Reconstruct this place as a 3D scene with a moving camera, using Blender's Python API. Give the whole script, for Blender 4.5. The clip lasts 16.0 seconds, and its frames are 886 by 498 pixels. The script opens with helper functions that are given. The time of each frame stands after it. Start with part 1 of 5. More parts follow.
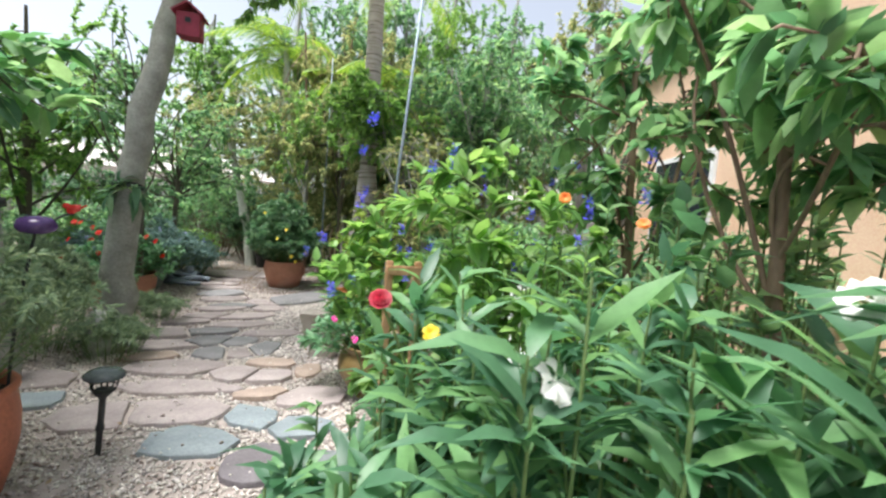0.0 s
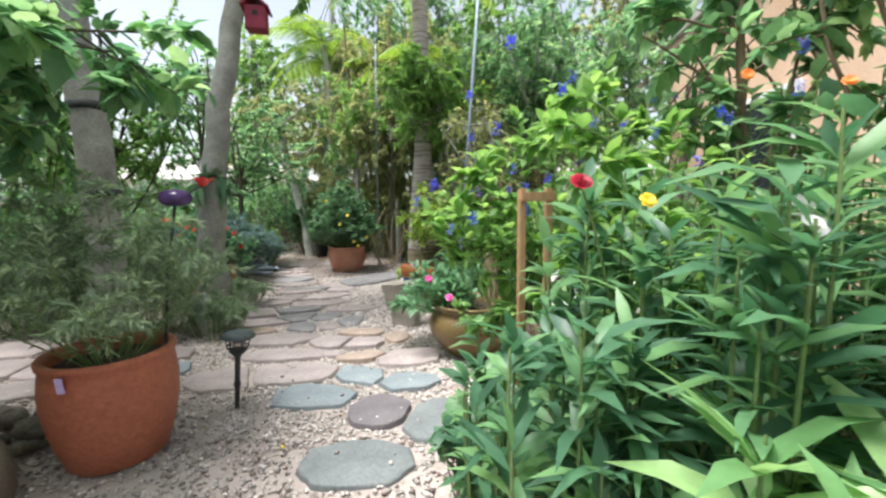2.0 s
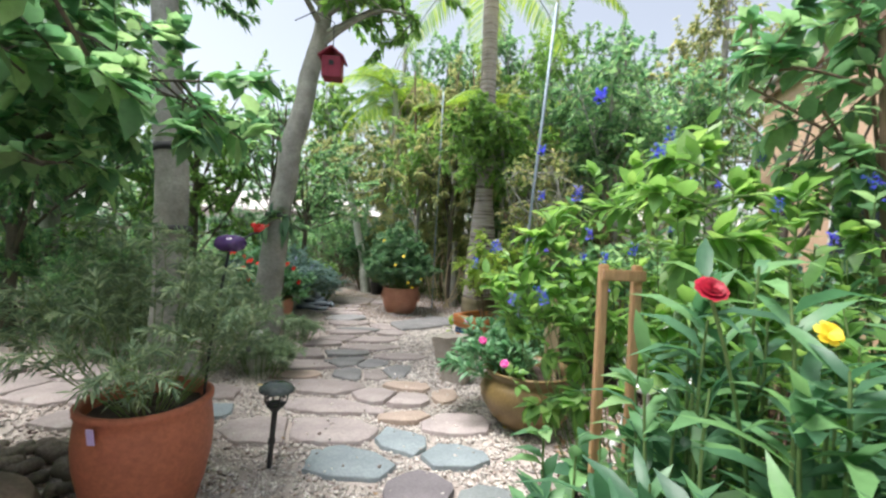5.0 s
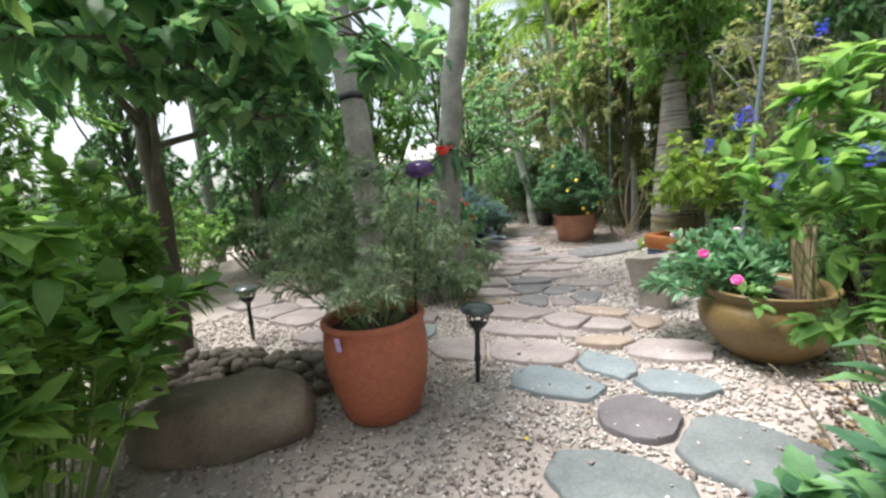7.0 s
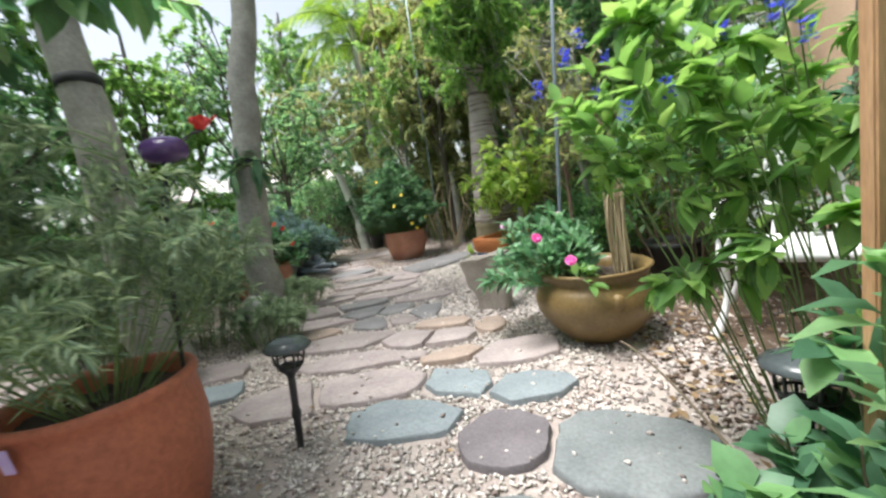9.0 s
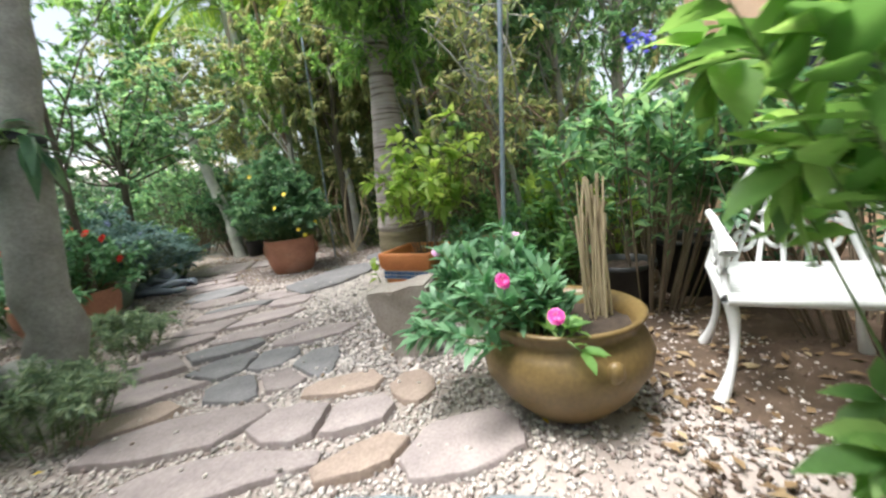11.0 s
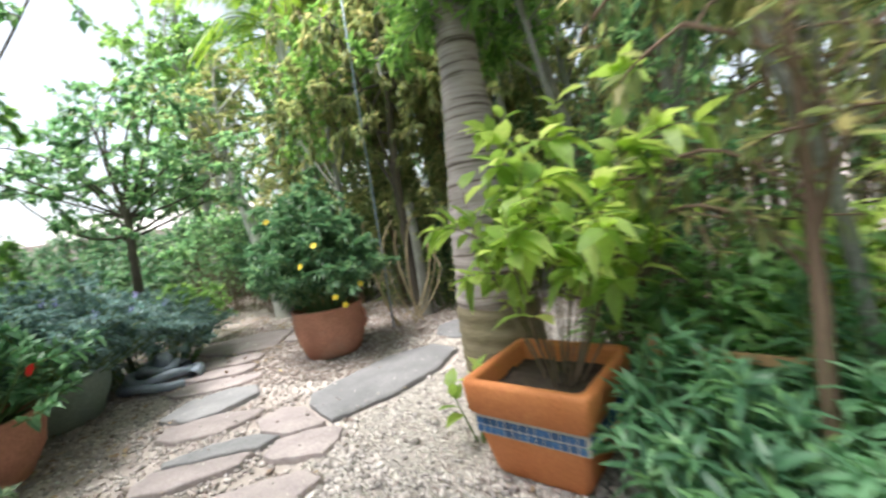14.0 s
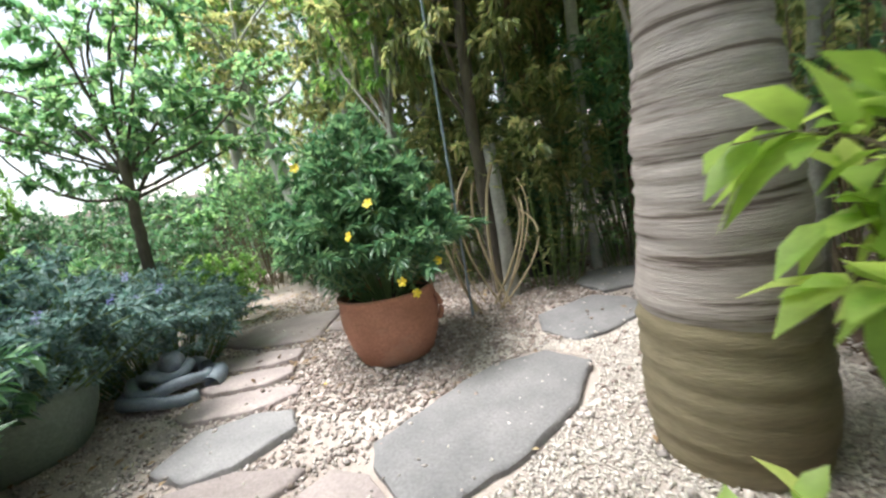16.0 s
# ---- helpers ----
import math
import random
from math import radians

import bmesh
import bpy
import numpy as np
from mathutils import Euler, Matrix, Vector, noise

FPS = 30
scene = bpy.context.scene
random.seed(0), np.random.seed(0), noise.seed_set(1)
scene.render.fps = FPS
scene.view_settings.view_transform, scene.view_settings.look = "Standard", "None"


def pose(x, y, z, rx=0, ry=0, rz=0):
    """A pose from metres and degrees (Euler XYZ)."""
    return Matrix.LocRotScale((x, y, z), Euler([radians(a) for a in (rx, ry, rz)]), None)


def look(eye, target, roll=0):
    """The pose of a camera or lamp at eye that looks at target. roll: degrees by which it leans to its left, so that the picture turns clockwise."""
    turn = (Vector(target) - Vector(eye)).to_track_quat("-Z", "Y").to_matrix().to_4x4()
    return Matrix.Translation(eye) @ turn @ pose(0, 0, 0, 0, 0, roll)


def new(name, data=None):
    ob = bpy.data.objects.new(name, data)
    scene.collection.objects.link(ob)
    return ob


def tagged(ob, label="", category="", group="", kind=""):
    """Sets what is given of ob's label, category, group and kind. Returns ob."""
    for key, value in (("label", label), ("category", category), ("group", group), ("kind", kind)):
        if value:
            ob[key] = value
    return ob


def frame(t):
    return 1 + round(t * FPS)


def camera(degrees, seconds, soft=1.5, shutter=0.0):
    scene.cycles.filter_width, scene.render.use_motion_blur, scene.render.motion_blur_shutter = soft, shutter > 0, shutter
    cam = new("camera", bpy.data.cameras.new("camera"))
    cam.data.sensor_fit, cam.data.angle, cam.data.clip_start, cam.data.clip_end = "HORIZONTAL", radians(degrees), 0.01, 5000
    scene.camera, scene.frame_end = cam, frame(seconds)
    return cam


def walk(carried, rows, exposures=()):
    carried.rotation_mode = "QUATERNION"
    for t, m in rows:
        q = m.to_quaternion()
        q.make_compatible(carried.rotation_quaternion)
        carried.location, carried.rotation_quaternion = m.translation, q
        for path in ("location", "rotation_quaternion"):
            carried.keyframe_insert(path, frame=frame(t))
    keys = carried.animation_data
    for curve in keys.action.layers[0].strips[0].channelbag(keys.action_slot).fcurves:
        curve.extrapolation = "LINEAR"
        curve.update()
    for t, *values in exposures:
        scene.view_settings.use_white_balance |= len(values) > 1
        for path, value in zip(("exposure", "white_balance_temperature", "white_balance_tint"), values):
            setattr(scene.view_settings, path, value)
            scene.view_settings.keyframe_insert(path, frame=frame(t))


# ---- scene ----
cam = camera(94.6, 16.0, soft=2.4, shutter=0.5)
EXPOSURES = [(0.0, 0.93), (3.0, 0.97), (5.5, 0.9), (7.0, 0.95), (9.5, 0.93), (12.0, 1.12), (13.5, 1.35), (16.0, 1.33)]
PATH = [
    (0, (-0.031, 0.170, 1.489), (-0.100, 2.162, 1.320), 4.3),
    (0.5, (-0.122, 0.156, 1.440), (-0.208, 2.146, 1.264), 3.1),
    (1, (-0.219, 0.122, 1.384), (-0.351, 2.108, 1.192), 1.6),
    (1.5, (-0.328, 0.072, 1.293), (-0.506, 2.054, 1.092), 0.3),
    (2, (-0.389, 0.066, 1.253), (-0.634, 2.037, 1.023), -0.7),
    (2.5, (-0.430, 0.092, 1.300), (-0.758, 2.056, 1.103), -0.3),
    (3, (-0.478, 0.189, 1.387), (-0.859, 2.148, 1.252), 2.2),
    (3.2, (-0.495, 0.241, 1.443), (-0.894, 2.197, 1.317), 3.2),
    (5.3, (-0.440, 0.302, 1.335), (-1.015, 2.217, 1.292), 1.7),
    (5.5, (-0.460, 0.317, 1.320), (-1.128, 2.201, 1.249), 0.7),
    (6, (-0.488, 0.357, 1.296), (-1.433, 2.114, 1.161), -2.4),
    (6.5, (-0.542, 0.356, 1.272), (-1.661, 1.999, 1.051), -3.7),
    (7, (-0.658, 0.369, 1.219), (-1.859, 1.934, 0.891), -5.3),
    (7.5, (-0.774, 0.422, 1.171), (-1.877, 2.058, 0.846), -7.4),
    (8, (-0.818, 0.503, 1.125), (-1.635, 2.309, 0.856), -7.4),
    (8.5, (-0.818, 0.674, 1.048), (-1.413, 2.578, 0.899), -8.1),
    (9, (-0.817, 0.857, 0.999), (-1.310, 2.775, 0.723), -9.0),
    (9.5, (-0.872, 1.024, 0.970), (-1.215, 2.963, 0.625), -10.0),
    (9.7, (-0.917, 1.096, 0.950), (-1.169, 3.046, 0.587), -10.8),
    (10.7, (-1.036, 1.592, 1.014), (-1.087, 3.559, 0.658), -8.0),
    (11.8, (-1.100, 2.131, 1.107), (-0.954, 4.098, 0.777), -5.4),
    (12, (-1.099, 2.253, 1.089), (-1.095, 4.231, 0.791), -6.1),
    (12.5, (-1.091, 2.624, 1.043), (-1.441, 4.580, 0.816), -8.8),
    (13, (-1.155, 2.934, 1.053), (-1.395, 4.911, 0.870), -10.1),
    (13.5, (-1.239, 3.241, 1.131), (-1.267, 5.235, 0.975), -9.0),
    (14, (-1.359, 3.662, 1.110), (-1.648, 5.635, 0.951), -9.3),
    (14.5, (-1.553, 3.974, 1.120), (-2.037, 5.905, 0.932), -8.6),
    (15, (-1.735, 4.264, 1.101), (-2.130, 6.201, 0.796), -9.1),
    (15.5, (-1.864, 4.573, 1.072), (-2.315, 6.503, 0.803), -10.4),
    (16, (-1.989, 4.807, 1.074), (-2.486, 6.719, 0.760), -10.6),
]
walk(cam, [(t, look(eye, target, roll)) for t, eye, target, roll in PATH], EXPOSURES)

# ---------- world, sun, exposure ----------
world = bpy.data.worlds.new("sky")
scene.world = world
world.use_nodes = True
wn = world.node_tree
sky = wn.nodes.new("ShaderNodeTexSky")
sky.sky_type = "NISHITA"
sky.sun_disc = False
sky.sun_elevation, sky.sun_rotation = radians(72), radians(252)
sky.air_density, sky.dust_density, sky.ozone_density = 1.0, 2.5, 0.6
haze = wn.nodes.new("ShaderNodeHueSaturation")
haze.inputs["Saturation"].default_value, haze.inputs["Value"].default_value = 0.48, 0.92
wn.links.new(sky.outputs[0], haze.inputs["Color"])
wn.links.new(haze.outputs[0], wn.nodes["Background"].inputs[0])
wn.nodes["Background"].inputs[1].default_value = 0.15
sun = bpy.data.lights.new("sun", "SUN")
sun.energy, sun.angle, sun.color = 3.9, radians(30), (1.0, 0.98, 0.965)
sun_ob = new("sun", sun)
sun_ob.matrix_world = look((0, 0, 30), (9, 3, 0))

# ---------- materials ----------
def nodes_of(name):
    m = bpy.data.materials.new(name)
    m.use_nodes = True
    t = m.node_tree
    return m, t, t.nodes["Principled BSDF"], t.nodes["Material Output"]


def ramp(t, fac, stops):
    r = t.nodes.new("ShaderNodeValToRGB")
    while len(r.color_ramp.elements) < len(stops):
        r.color_ramp.elements.new(0.5)
    for e, (p, c) in zip(r.color_ramp.elements, stops):
        e.position, e.color = p, (*c, 1)
    t.links.new(fac, r.inputs[0])
    return r.outputs[0]


def noise_of(t, scale, detail=6, stretch=None, seed_from=None):
    co = t.nodes.new("ShaderNodeTexCoord")
    n = t.nodes.new("ShaderNodeTexNoise")
    n.inputs["Scale"].default_value, n.inputs["Detail"].default_value = scale, detail
    n.inputs["Roughness"].default_value = 0.62
    src = co.outputs["Object"]
    if stretch:
        mp = t.nodes.new("ShaderNodeMapping")
        mp.inputs["Scale"].default_value = stretch
        t.links.new(src, mp.inputs[0])
        src = mp.outputs[0]
    t.links.new(src, n.inputs[0])
    return n.outputs[0]


def mix(t, fac, a, b, mode="MIX"):
    m = t.nodes.new("ShaderNodeMix")
    m.data_type, m.blend_type = "RGBA", mode
    for sock, v in ((m.inputs[0], fac), (m.inputs[6], a), (m.inputs[7], b)):
        if isinstance(v, (int, float)):
            sock.default_value = v
        elif isinstance(v, tuple):
            sock.default_value = (*v, 1)
        else:
            t.links.new(v, sock)
    return m.outputs[2]


def bump(t, bsdf, height, strength=0.3, distance=0.01):
    b = t.nodes.new("ShaderNodeBump")
    b.inputs["Strength"].default_value, b.inputs["Distance"].default_value = strength, distance
    t.links.new(height, b.inputs["Height"])
    t.links.new(b.outputs[0], bsdf.inputs["Normal"])


def surface(name, stops, scale=6, fine=60, rough=0.75, metal=0.0, relief=0.3, stretch=None, vary=0.0, island=False, blotch=None):
    """Two scales of noise over a ramp of colours, with fine relief."""
    m, t, b, out = nodes_of(name)
    col = ramp(t, noise_of(t, scale, 5, stretch), stops)
    n2 = noise_of(t, fine, 8, stretch)
    col = mix(t, 0.35, col, ramp(t, n2, [(0.3, (0.25, 0.25, 0.25)), (0.7, (0.85, 0.85, 0.85))]), "OVERLAY")
    if vary:
        g = t.nodes.new("ShaderNodeNewGeometry") if island else t.nodes.new("ShaderNodeObjectInfo")
        v = ramp(t, g.outputs["Random Per Island" if island else "Random"], [(0, (1 - vary,) * 3), (1, (1 + vary * 0.3,) * 3)])
        col = mix(t, 1.0, col, v, "MULTIPLY")
    if blotch:
        at, colour = blotch
        f = ramp(t, noise_of(t, scale * 0.37, 7), [(at, (0, 0, 0)), (min(at + 0.14, 1), (1, 1, 1))])
        col = mix(t, f, col, colour)
    t.links.new(col, b.inputs["Base Color"])
    b.inputs["Roughness"].default_value, b.inputs["Metallic"].default_value = rough, metal
    if relief:
        bump(t, b, n2, relief, 0.006)
    return m


def leaf_material(name, dark, mid, light, rough=0.42, through_light=0.4):
    m, t, b, out = nodes_of(name)
    g = t.nodes.new("ShaderNodeNewGeometry")
    col = ramp(t, g.outputs["Random Per Island"], [(0.0, dark), (0.55, mid), (1.0, light)])
    col = mix(t, 0.3, col, ramp(t, noise_of(t, 28, 4), [(0.3, (0.3, 0.3, 0.3)), (0.75, (0.8, 0.8, 0.8))]), "OVERLAY")
    t.links.new(col, b.inputs["Base Color"])
    b.inputs["Roughness"].default_value = rough
    bump(t, b, noise_of(t, 90, 3), 0.2, 0.003)
    tr = t.nodes.new("ShaderNodeBsdfTranslucent")
    hs = t.nodes.new("ShaderNodeHueSaturation")
    hs.inputs["Saturation"].default_value, hs.inputs["Value"].default_value, hs.inputs["Hue"].default_value = 1.1, 1.5, 0.48
    t.links.new(col, hs.inputs["Color"])
    t.links.new(hs.outputs[0], tr.inputs[0])
    ms = t.nodes.new("ShaderNodeMixShader")
    ms.inputs[0].default_value = through_light
    t.links.new(b.outputs[0], ms.inputs[1])
    t.links.new(tr.outputs[0], ms.inputs[2])
    t.links.new(ms.outputs[0], out.inputs[0])
    return m


LEAF_LANCE = leaf_material("leaf_long", (0.051, 0.128, 0.074), (0.097, 0.219, 0.12), (0.197, 0.381, 0.151))
LEAF_BRIGHT = leaf_material("leaf_bright", (0.10, 0.22, 0.07), (0.18, 0.36, 0.10), (0.31, 0.50, 0.16), 0.42, 0.5)
LEAF_YELLOW = leaf_material("leaf_yellow_green", (0.19, 0.33, 0.08), (0.36, 0.53, 0.14), (0.55, 0.68, 0.24), 0.42, 0.55)
LEAF_DARK = leaf_material("leaf_dark", (0.05, 0.122, 0.071), (0.101, 0.207, 0.111), (0.188, 0.33, 0.158))
LEAF_GREY = leaf_material("leaf_grey_green", (0.105, 0.175, 0.11), (0.20, 0.285, 0.175), (0.34, 0.43, 0.26), 0.6)
LEAF_BLUE = leaf_material("leaf_blue_grey", (0.084, 0.156, 0.144), (0.156, 0.252, 0.24), (0.264, 0.372, 0.36), 0.6)
LEAF_MINT = leaf_material("leaf_mint", (0.081, 0.192, 0.1), (0.157, 0.323, 0.175), (0.276, 0.479, 0.276))
LEAF_TREE = leaf_material("leaf_tree", (0.089, 0.193, 0.11), (0.163, 0.321, 0.153), (0.317, 0.495, 0.233), 0.45, 0.58)
LEAF_OLIVE = leaf_material("leaf_olive", (0.135, 0.187, 0.083), (0.252, 0.318, 0.135), (0.467, 0.44, 0.204), 0.5, 0.58)
LEAF_FRESH = leaf_material("leaf_fresh", (0.12, 0.27, 0.11), (0.21, 0.40, 0.16), (0.34, 0.54, 0.22), 0.38)
LEAF_DRY = leaf_material("leaf_dry", (0.16, 0.10, 0.05), (0.28, 0.19, 0.10), (0.45, 0.36, 0.22), 0.8, 0.1)
LEAF_PALM = leaf_material("palm_leaflet", (0.10, 0.22, 0.05), (0.20, 0.36, 0.06), (0.36, 0.48, 0.10))
PETAL_WHITE = leaf_material("petal_white", (0.75, 0.76, 0.72), (0.82, 0.83, 0.8), (0.9, 0.9, 0.87), 0.6, 0.3)
PETAL_RED = leaf_material("petal_red", (0.30, 0.005, 0.02), (0.42, 0.01, 0.035), (0.52, 0.02, 0.05), 0.55, 0.25)
PETAL_SCARLET = leaf_material("petal_scarlet", (0.6, 0.03, 0.02), (0.75, 0.06, 0.03), (0.8, 0.12, 0.05), 0.55, 0.25)
PETAL_PINK = leaf_material("petal_pink", (0.75, 0.06, 0.35), (0.85, 0.1, 0.45), (0.9, 0.3, 0.6), 0.55, 0.25)
PETAL_PALE = leaf_material("petal_pale_pink", (0.75, 0.45, 0.65), (0.8, 0.5, 0.72), (0.85, 0.65, 0.8), 0.55, 0.25)
PETAL_BLUE = leaf_material("petal_blue", (0.10, 0.08, 0.6), (0.16, 0.13, 0.72), (0.28, 0.24, 0.8), 0.6, 0.25)
PETAL_LILAC = leaf_material("petal_lilac", (0.3, 0.3, 0.6), (0.4, 0.4, 0.68), (0.5, 0.5, 0.75), 0.6, 0.25)
PETAL_ORANGE = leaf_material("petal_orange", (0.75, 0.2, 0.04), (0.85, 0.3, 0.06), (0.9, 0.4, 0.1), 0.6, 0.25)
PETAL_YELLOW = leaf_material("petal_yellow", (0.75, 0.55, 0.03), (0.85, 0.65, 0.05), (0.9, 0.72, 0.1), 0.6, 0.25)

STEM_GREEN = surface("stem_green", [(0.3, (0.10, 0.17, 0.05)), (0.7, (0.17, 0.24, 0.09))], 10, 90)
STEM_WOOD = surface("stem_wood", [(0.3, (0.12, 0.09, 0.06)), (0.7, (0.24, 0.19, 0.13))], 10, 90, stretch=(1, 1, 0.2))
STEM_DRY = surface("stem_dry", [(0.3, (0.28, 0.22, 0.13)), (0.7, (0.48, 0.40, 0.26))], 10, 90, stretch=(1, 1, 0.15))
BARK_GREY = surface("bark_grey", [(0.25, (0.17, 0.17, 0.15)), (0.55, (0.30, 0.30, 0.27)), (0.8, (0.42, 0.42, 0.38))], 5, 50, 0.85, relief=0.6, blotch=(0.6, (0.36, 0.40, 0.33)))
BARK_DARK = surface("bark_dark", [(0.3, (0.06, 0.05, 0.04)), (0.7, (0.15, 0.13, 0.10))], 6, 60, 0.9, relief=0.7, stretch=(1, 1, 0.3))
BARK_BROWN = surface("bark_brown", [(0.3, (0.16, 0.10, 0.07)), (0.7, (0.30, 0.21, 0.15))], 6, 60, 0.9, relief=0.6, stretch=(1, 1, 0.25))
BARK_PALE = surface("bark_pale", [(0.3, (0.30, 0.31, 0.28)), (0.7, (0.52, 0.53, 0.48))], 4, 50, 0.85, relief=0.4)
PALM_BOOT = surface("palm_bark_mossy", [(0.2, (0.13, 0.105, 0.06)), (0.5, (0.22, 0.185, 0.115)), (0.8, (0.30, 0.26, 0.175))], 1.0, 14, 0.9, relief=0.8, stretch=(1.5, 1.5, 14))
PALM_BARK = surface("palm_bark", [(0.40, (0.11, 0.085, 0.07)), (0.47, (0.36, 0.315, 0.29)), (0.8, (0.52, 0.475, 0.445))], 1.0, 9, 0.85, relief=1.0, stretch=(1.1, 1.1, 24), blotch=(0.62, (0.27, 0.25, 0.18)))
TERRACOTTA = surface("terracotta", [(0.25, (0.33, 0.10, 0.058)), (0.75, (0.45, 0.15, 0.083))], 2.2, 45, 0.6, relief=0.15, blotch=(0.62, (0.33, 0.15, 0.095)))
TERRACOTTA_WORN = surface("terracotta_worn", [(0.25, (0.30, 0.13, 0.08)), (0.75, (0.48, 0.23, 0.15))], 4, 60, 0.8, relief=0.2, blotch=(0.58, (0.50, 0.32, 0.24)))
TERRACOTTA_ORANGE = surface("terracotta_orange", [(0.25, (0.60, 0.19, 0.06)), (0.75, (0.72, 0.27, 0.10))], 5, 70, 0.7, relief=0.1)
GLAZE_OLIVE = surface("brown_glaze", [(0.25, (0.13, 0.085, 0.03)), (0.75, (0.22, 0.15, 0.06))], 3, 50, 0.4, relief=0.1, blotch=(0.66, (0.28, 0.20, 0.11)))
GLAZE_GREEN = surface("grey_green_pot", [(0.25, (0.14, 0.20, 0.17)), (0.75, (0.24, 0.30, 0.26))], 3, 50, 0.6, relief=0.1)
SOIL = surface("soil", [(0.3, (0.02, 0.014, 0.01)), (0.7, (0.07, 0.05, 0.035))], 20, 90, 0.95, relief=1.0)
GRAVEL_BED = surface("gravel_bed", [(0.3, (0.34, 0.28, 0.25)), (0.7, (0.52, 0.46, 0.42))], 2.2, 140, 0.95, relief=1.0, blotch=(0.66, (0.30, 0.23, 0.18)))
GRAVEL = surface("gravel_stone", [(0.3, (0.54, 0.47, 0.43)), (0.7, (0.72, 0.66, 0.62))], 9, 120, 0.9, relief=0.3, vary=0.6, island=True)
GRAVEL_DARK = surface("gravel_dark", [(0.3, (0.24, 0.19, 0.17)), (0.7, (0.42, 0.34, 0.30))], 9, 120, 0.9, relief=0.3, vary=0.4, island=True)
RIVER_ROCK = surface("river_rock", [(0.3, (0.09, 0.075, 0.06)), (0.7, (0.24, 0.20, 0.165))], 7, 90, 0.8, relief=0.4, vary=0.4)
BOULDER = surface("boulder_stone", [(0.25, (0.13, 0.105, 0.08)), (0.75, (0.25, 0.205, 0.16))], 4, 60, 0.85, relief=0.5, blotch=(0.62, (0.20, 0.18, 0.14)))
SLAB_PINK = surface("flagstone_pink", [(0.25, (0.27, 0.23, 0.225)), (0.75, (0.44, 0.375, 0.36))], 4, 70, 0.8, relief=0.4, vary=0.25, blotch=(0.6, (0.42, 0.40, 0.39)))
SLAB_BLUE = surface("flagstone_blue", [(0.25, (0.21, 0.25, 0.27)), (0.75, (0.32, 0.365, 0.385))], 4, 70, 0.75, relief=0.4, vary=0.2, blotch=(0.64, (0.46, 0.46, 0.455)))
SLAB_PURPLE = surface("flagstone_purple", [(0.25, (0.12, 0.105, 0.115)), (0.75, (0.21, 0.19, 0.20))], 4, 70, 0.8, relief=0.4, blotch=(0.68, (0.28, 0.265, 0.27)))
SLAB_GREY = surface("flagstone_grey", [(0.25, (0.17, 0.17, 0.175)), (0.75, (0.29, 0.28, 0.285))], 4, 70, 0.8, relief=0.4, vary=0.2, blotch=(0.66, (0.36, 0.34, 0.33)))
SLAB_SLATE = surface("flagstone_slate", [(0.25, (0.13, 0.145, 0.15)), (0.75, (0.22, 0.24, 0.24))], 4, 70, 0.8, relief=0.4, blotch=(0.7, (0.28, 0.285, 0.28)))
SLAB_RUST = surface("flagstone_rust", [(0.25, (0.31, 0.24, 0.20)), (0.75, (0.45, 0.35, 0.29))], 4, 70, 0.8, relief=0.4, vary=0.2)
STONE_TAN = surface("stone_tan", [(0.25, (0.27, 0.235, 0.20)), (0.75, (0.44, 0.40, 0.36))], 3, 60, 0.85, relief=0.5, blotch=(0.6, (0.34, 0.23, 0.16)))
STEEL = surface("galvanised_steel", [(0.3, (0.20, 0.26, 0.31)), (0.7, (0.30, 0.36, 0.41))], 6, 70, 0.5, 0.5, relief=0.05)
BLACK_PLASTIC = surface("black_plastic", [(0.3, (0.015, 0.017, 0.018)), (0.7, (0.03, 0.032, 0.034))], 9, 90, 0.45, relief=0.05)
BLACK_STRAP = surface("black_strap", [(0.3, (0.012, 0.014, 0.016)), (0.7, (0.035, 0.04, 0.04))], 9, 90, 0.7, relief=0.2)
WHITE_IRON = surface("white_painted_iron", [(0.3, (0.72, 0.73, 0.74)), (0.7, (0.82, 0.83, 0.83))], 8, 70, 0.5, relief=0.1, blotch=(0.75, (0.55, 0.52, 0.48)))
STUCCO = surface("peach_stucco", [(0.3, (0.68, 0.44, 0.30)), (0.7, (0.78, 0.54, 0.39))], 2, 90, 0.9, relief=0.5)
SIDING = surface("brown_siding", [(0.3, (0.26, 0.17, 0.13)), (0.7, (0.38, 0.26, 0.20))], 3, 60, 0.8, relief=0.3, stretch=(0.3, 0.3, 3))
ROOF = surface("roof_tile", [(0.3, (0.42, 0.38, 0.36)), (0.7, (0.60, 0.56, 0.54))], 3, 60, 0.85, relief=0.3)
PLASTER_GREY = surface("grey_plaster", [(0.3, (0.36, 0.35, 0.34)), (0.7, (0.50, 0.49, 0.47))], 2, 60, 0.9, relief=0.3)
WOOD = surface("cedar_wood", [(0.3, (0.34, 0.19, 0.09)), (0.7, (0.52, 0.33, 0.18))], 3, 40, 0.75, relief=0.3, stretch=(6, 6, 0.6))
BARN_RED = surface("red_painted_wood", [(0.3, (0.20, 0.015, 0.035)), (0.7, (0.30, 0.03, 0.06))], 6, 70, 0.6, relief=0.15)
PURPLE_GLASS = surface("purple_glazed_ball", [(0.3, (0.06, 0.03, 0.12)), (0.7, (0.12, 0.06, 0.20))], 5, 50, 0.18, relief=0.02)
RED_GLASS = surface("red_glazed_bird", [(0.3, (0.5, 0.02, 0.02)), (0.7, (0.62, 0.05, 0.04))], 5, 50, 0.25, relief=0.02)
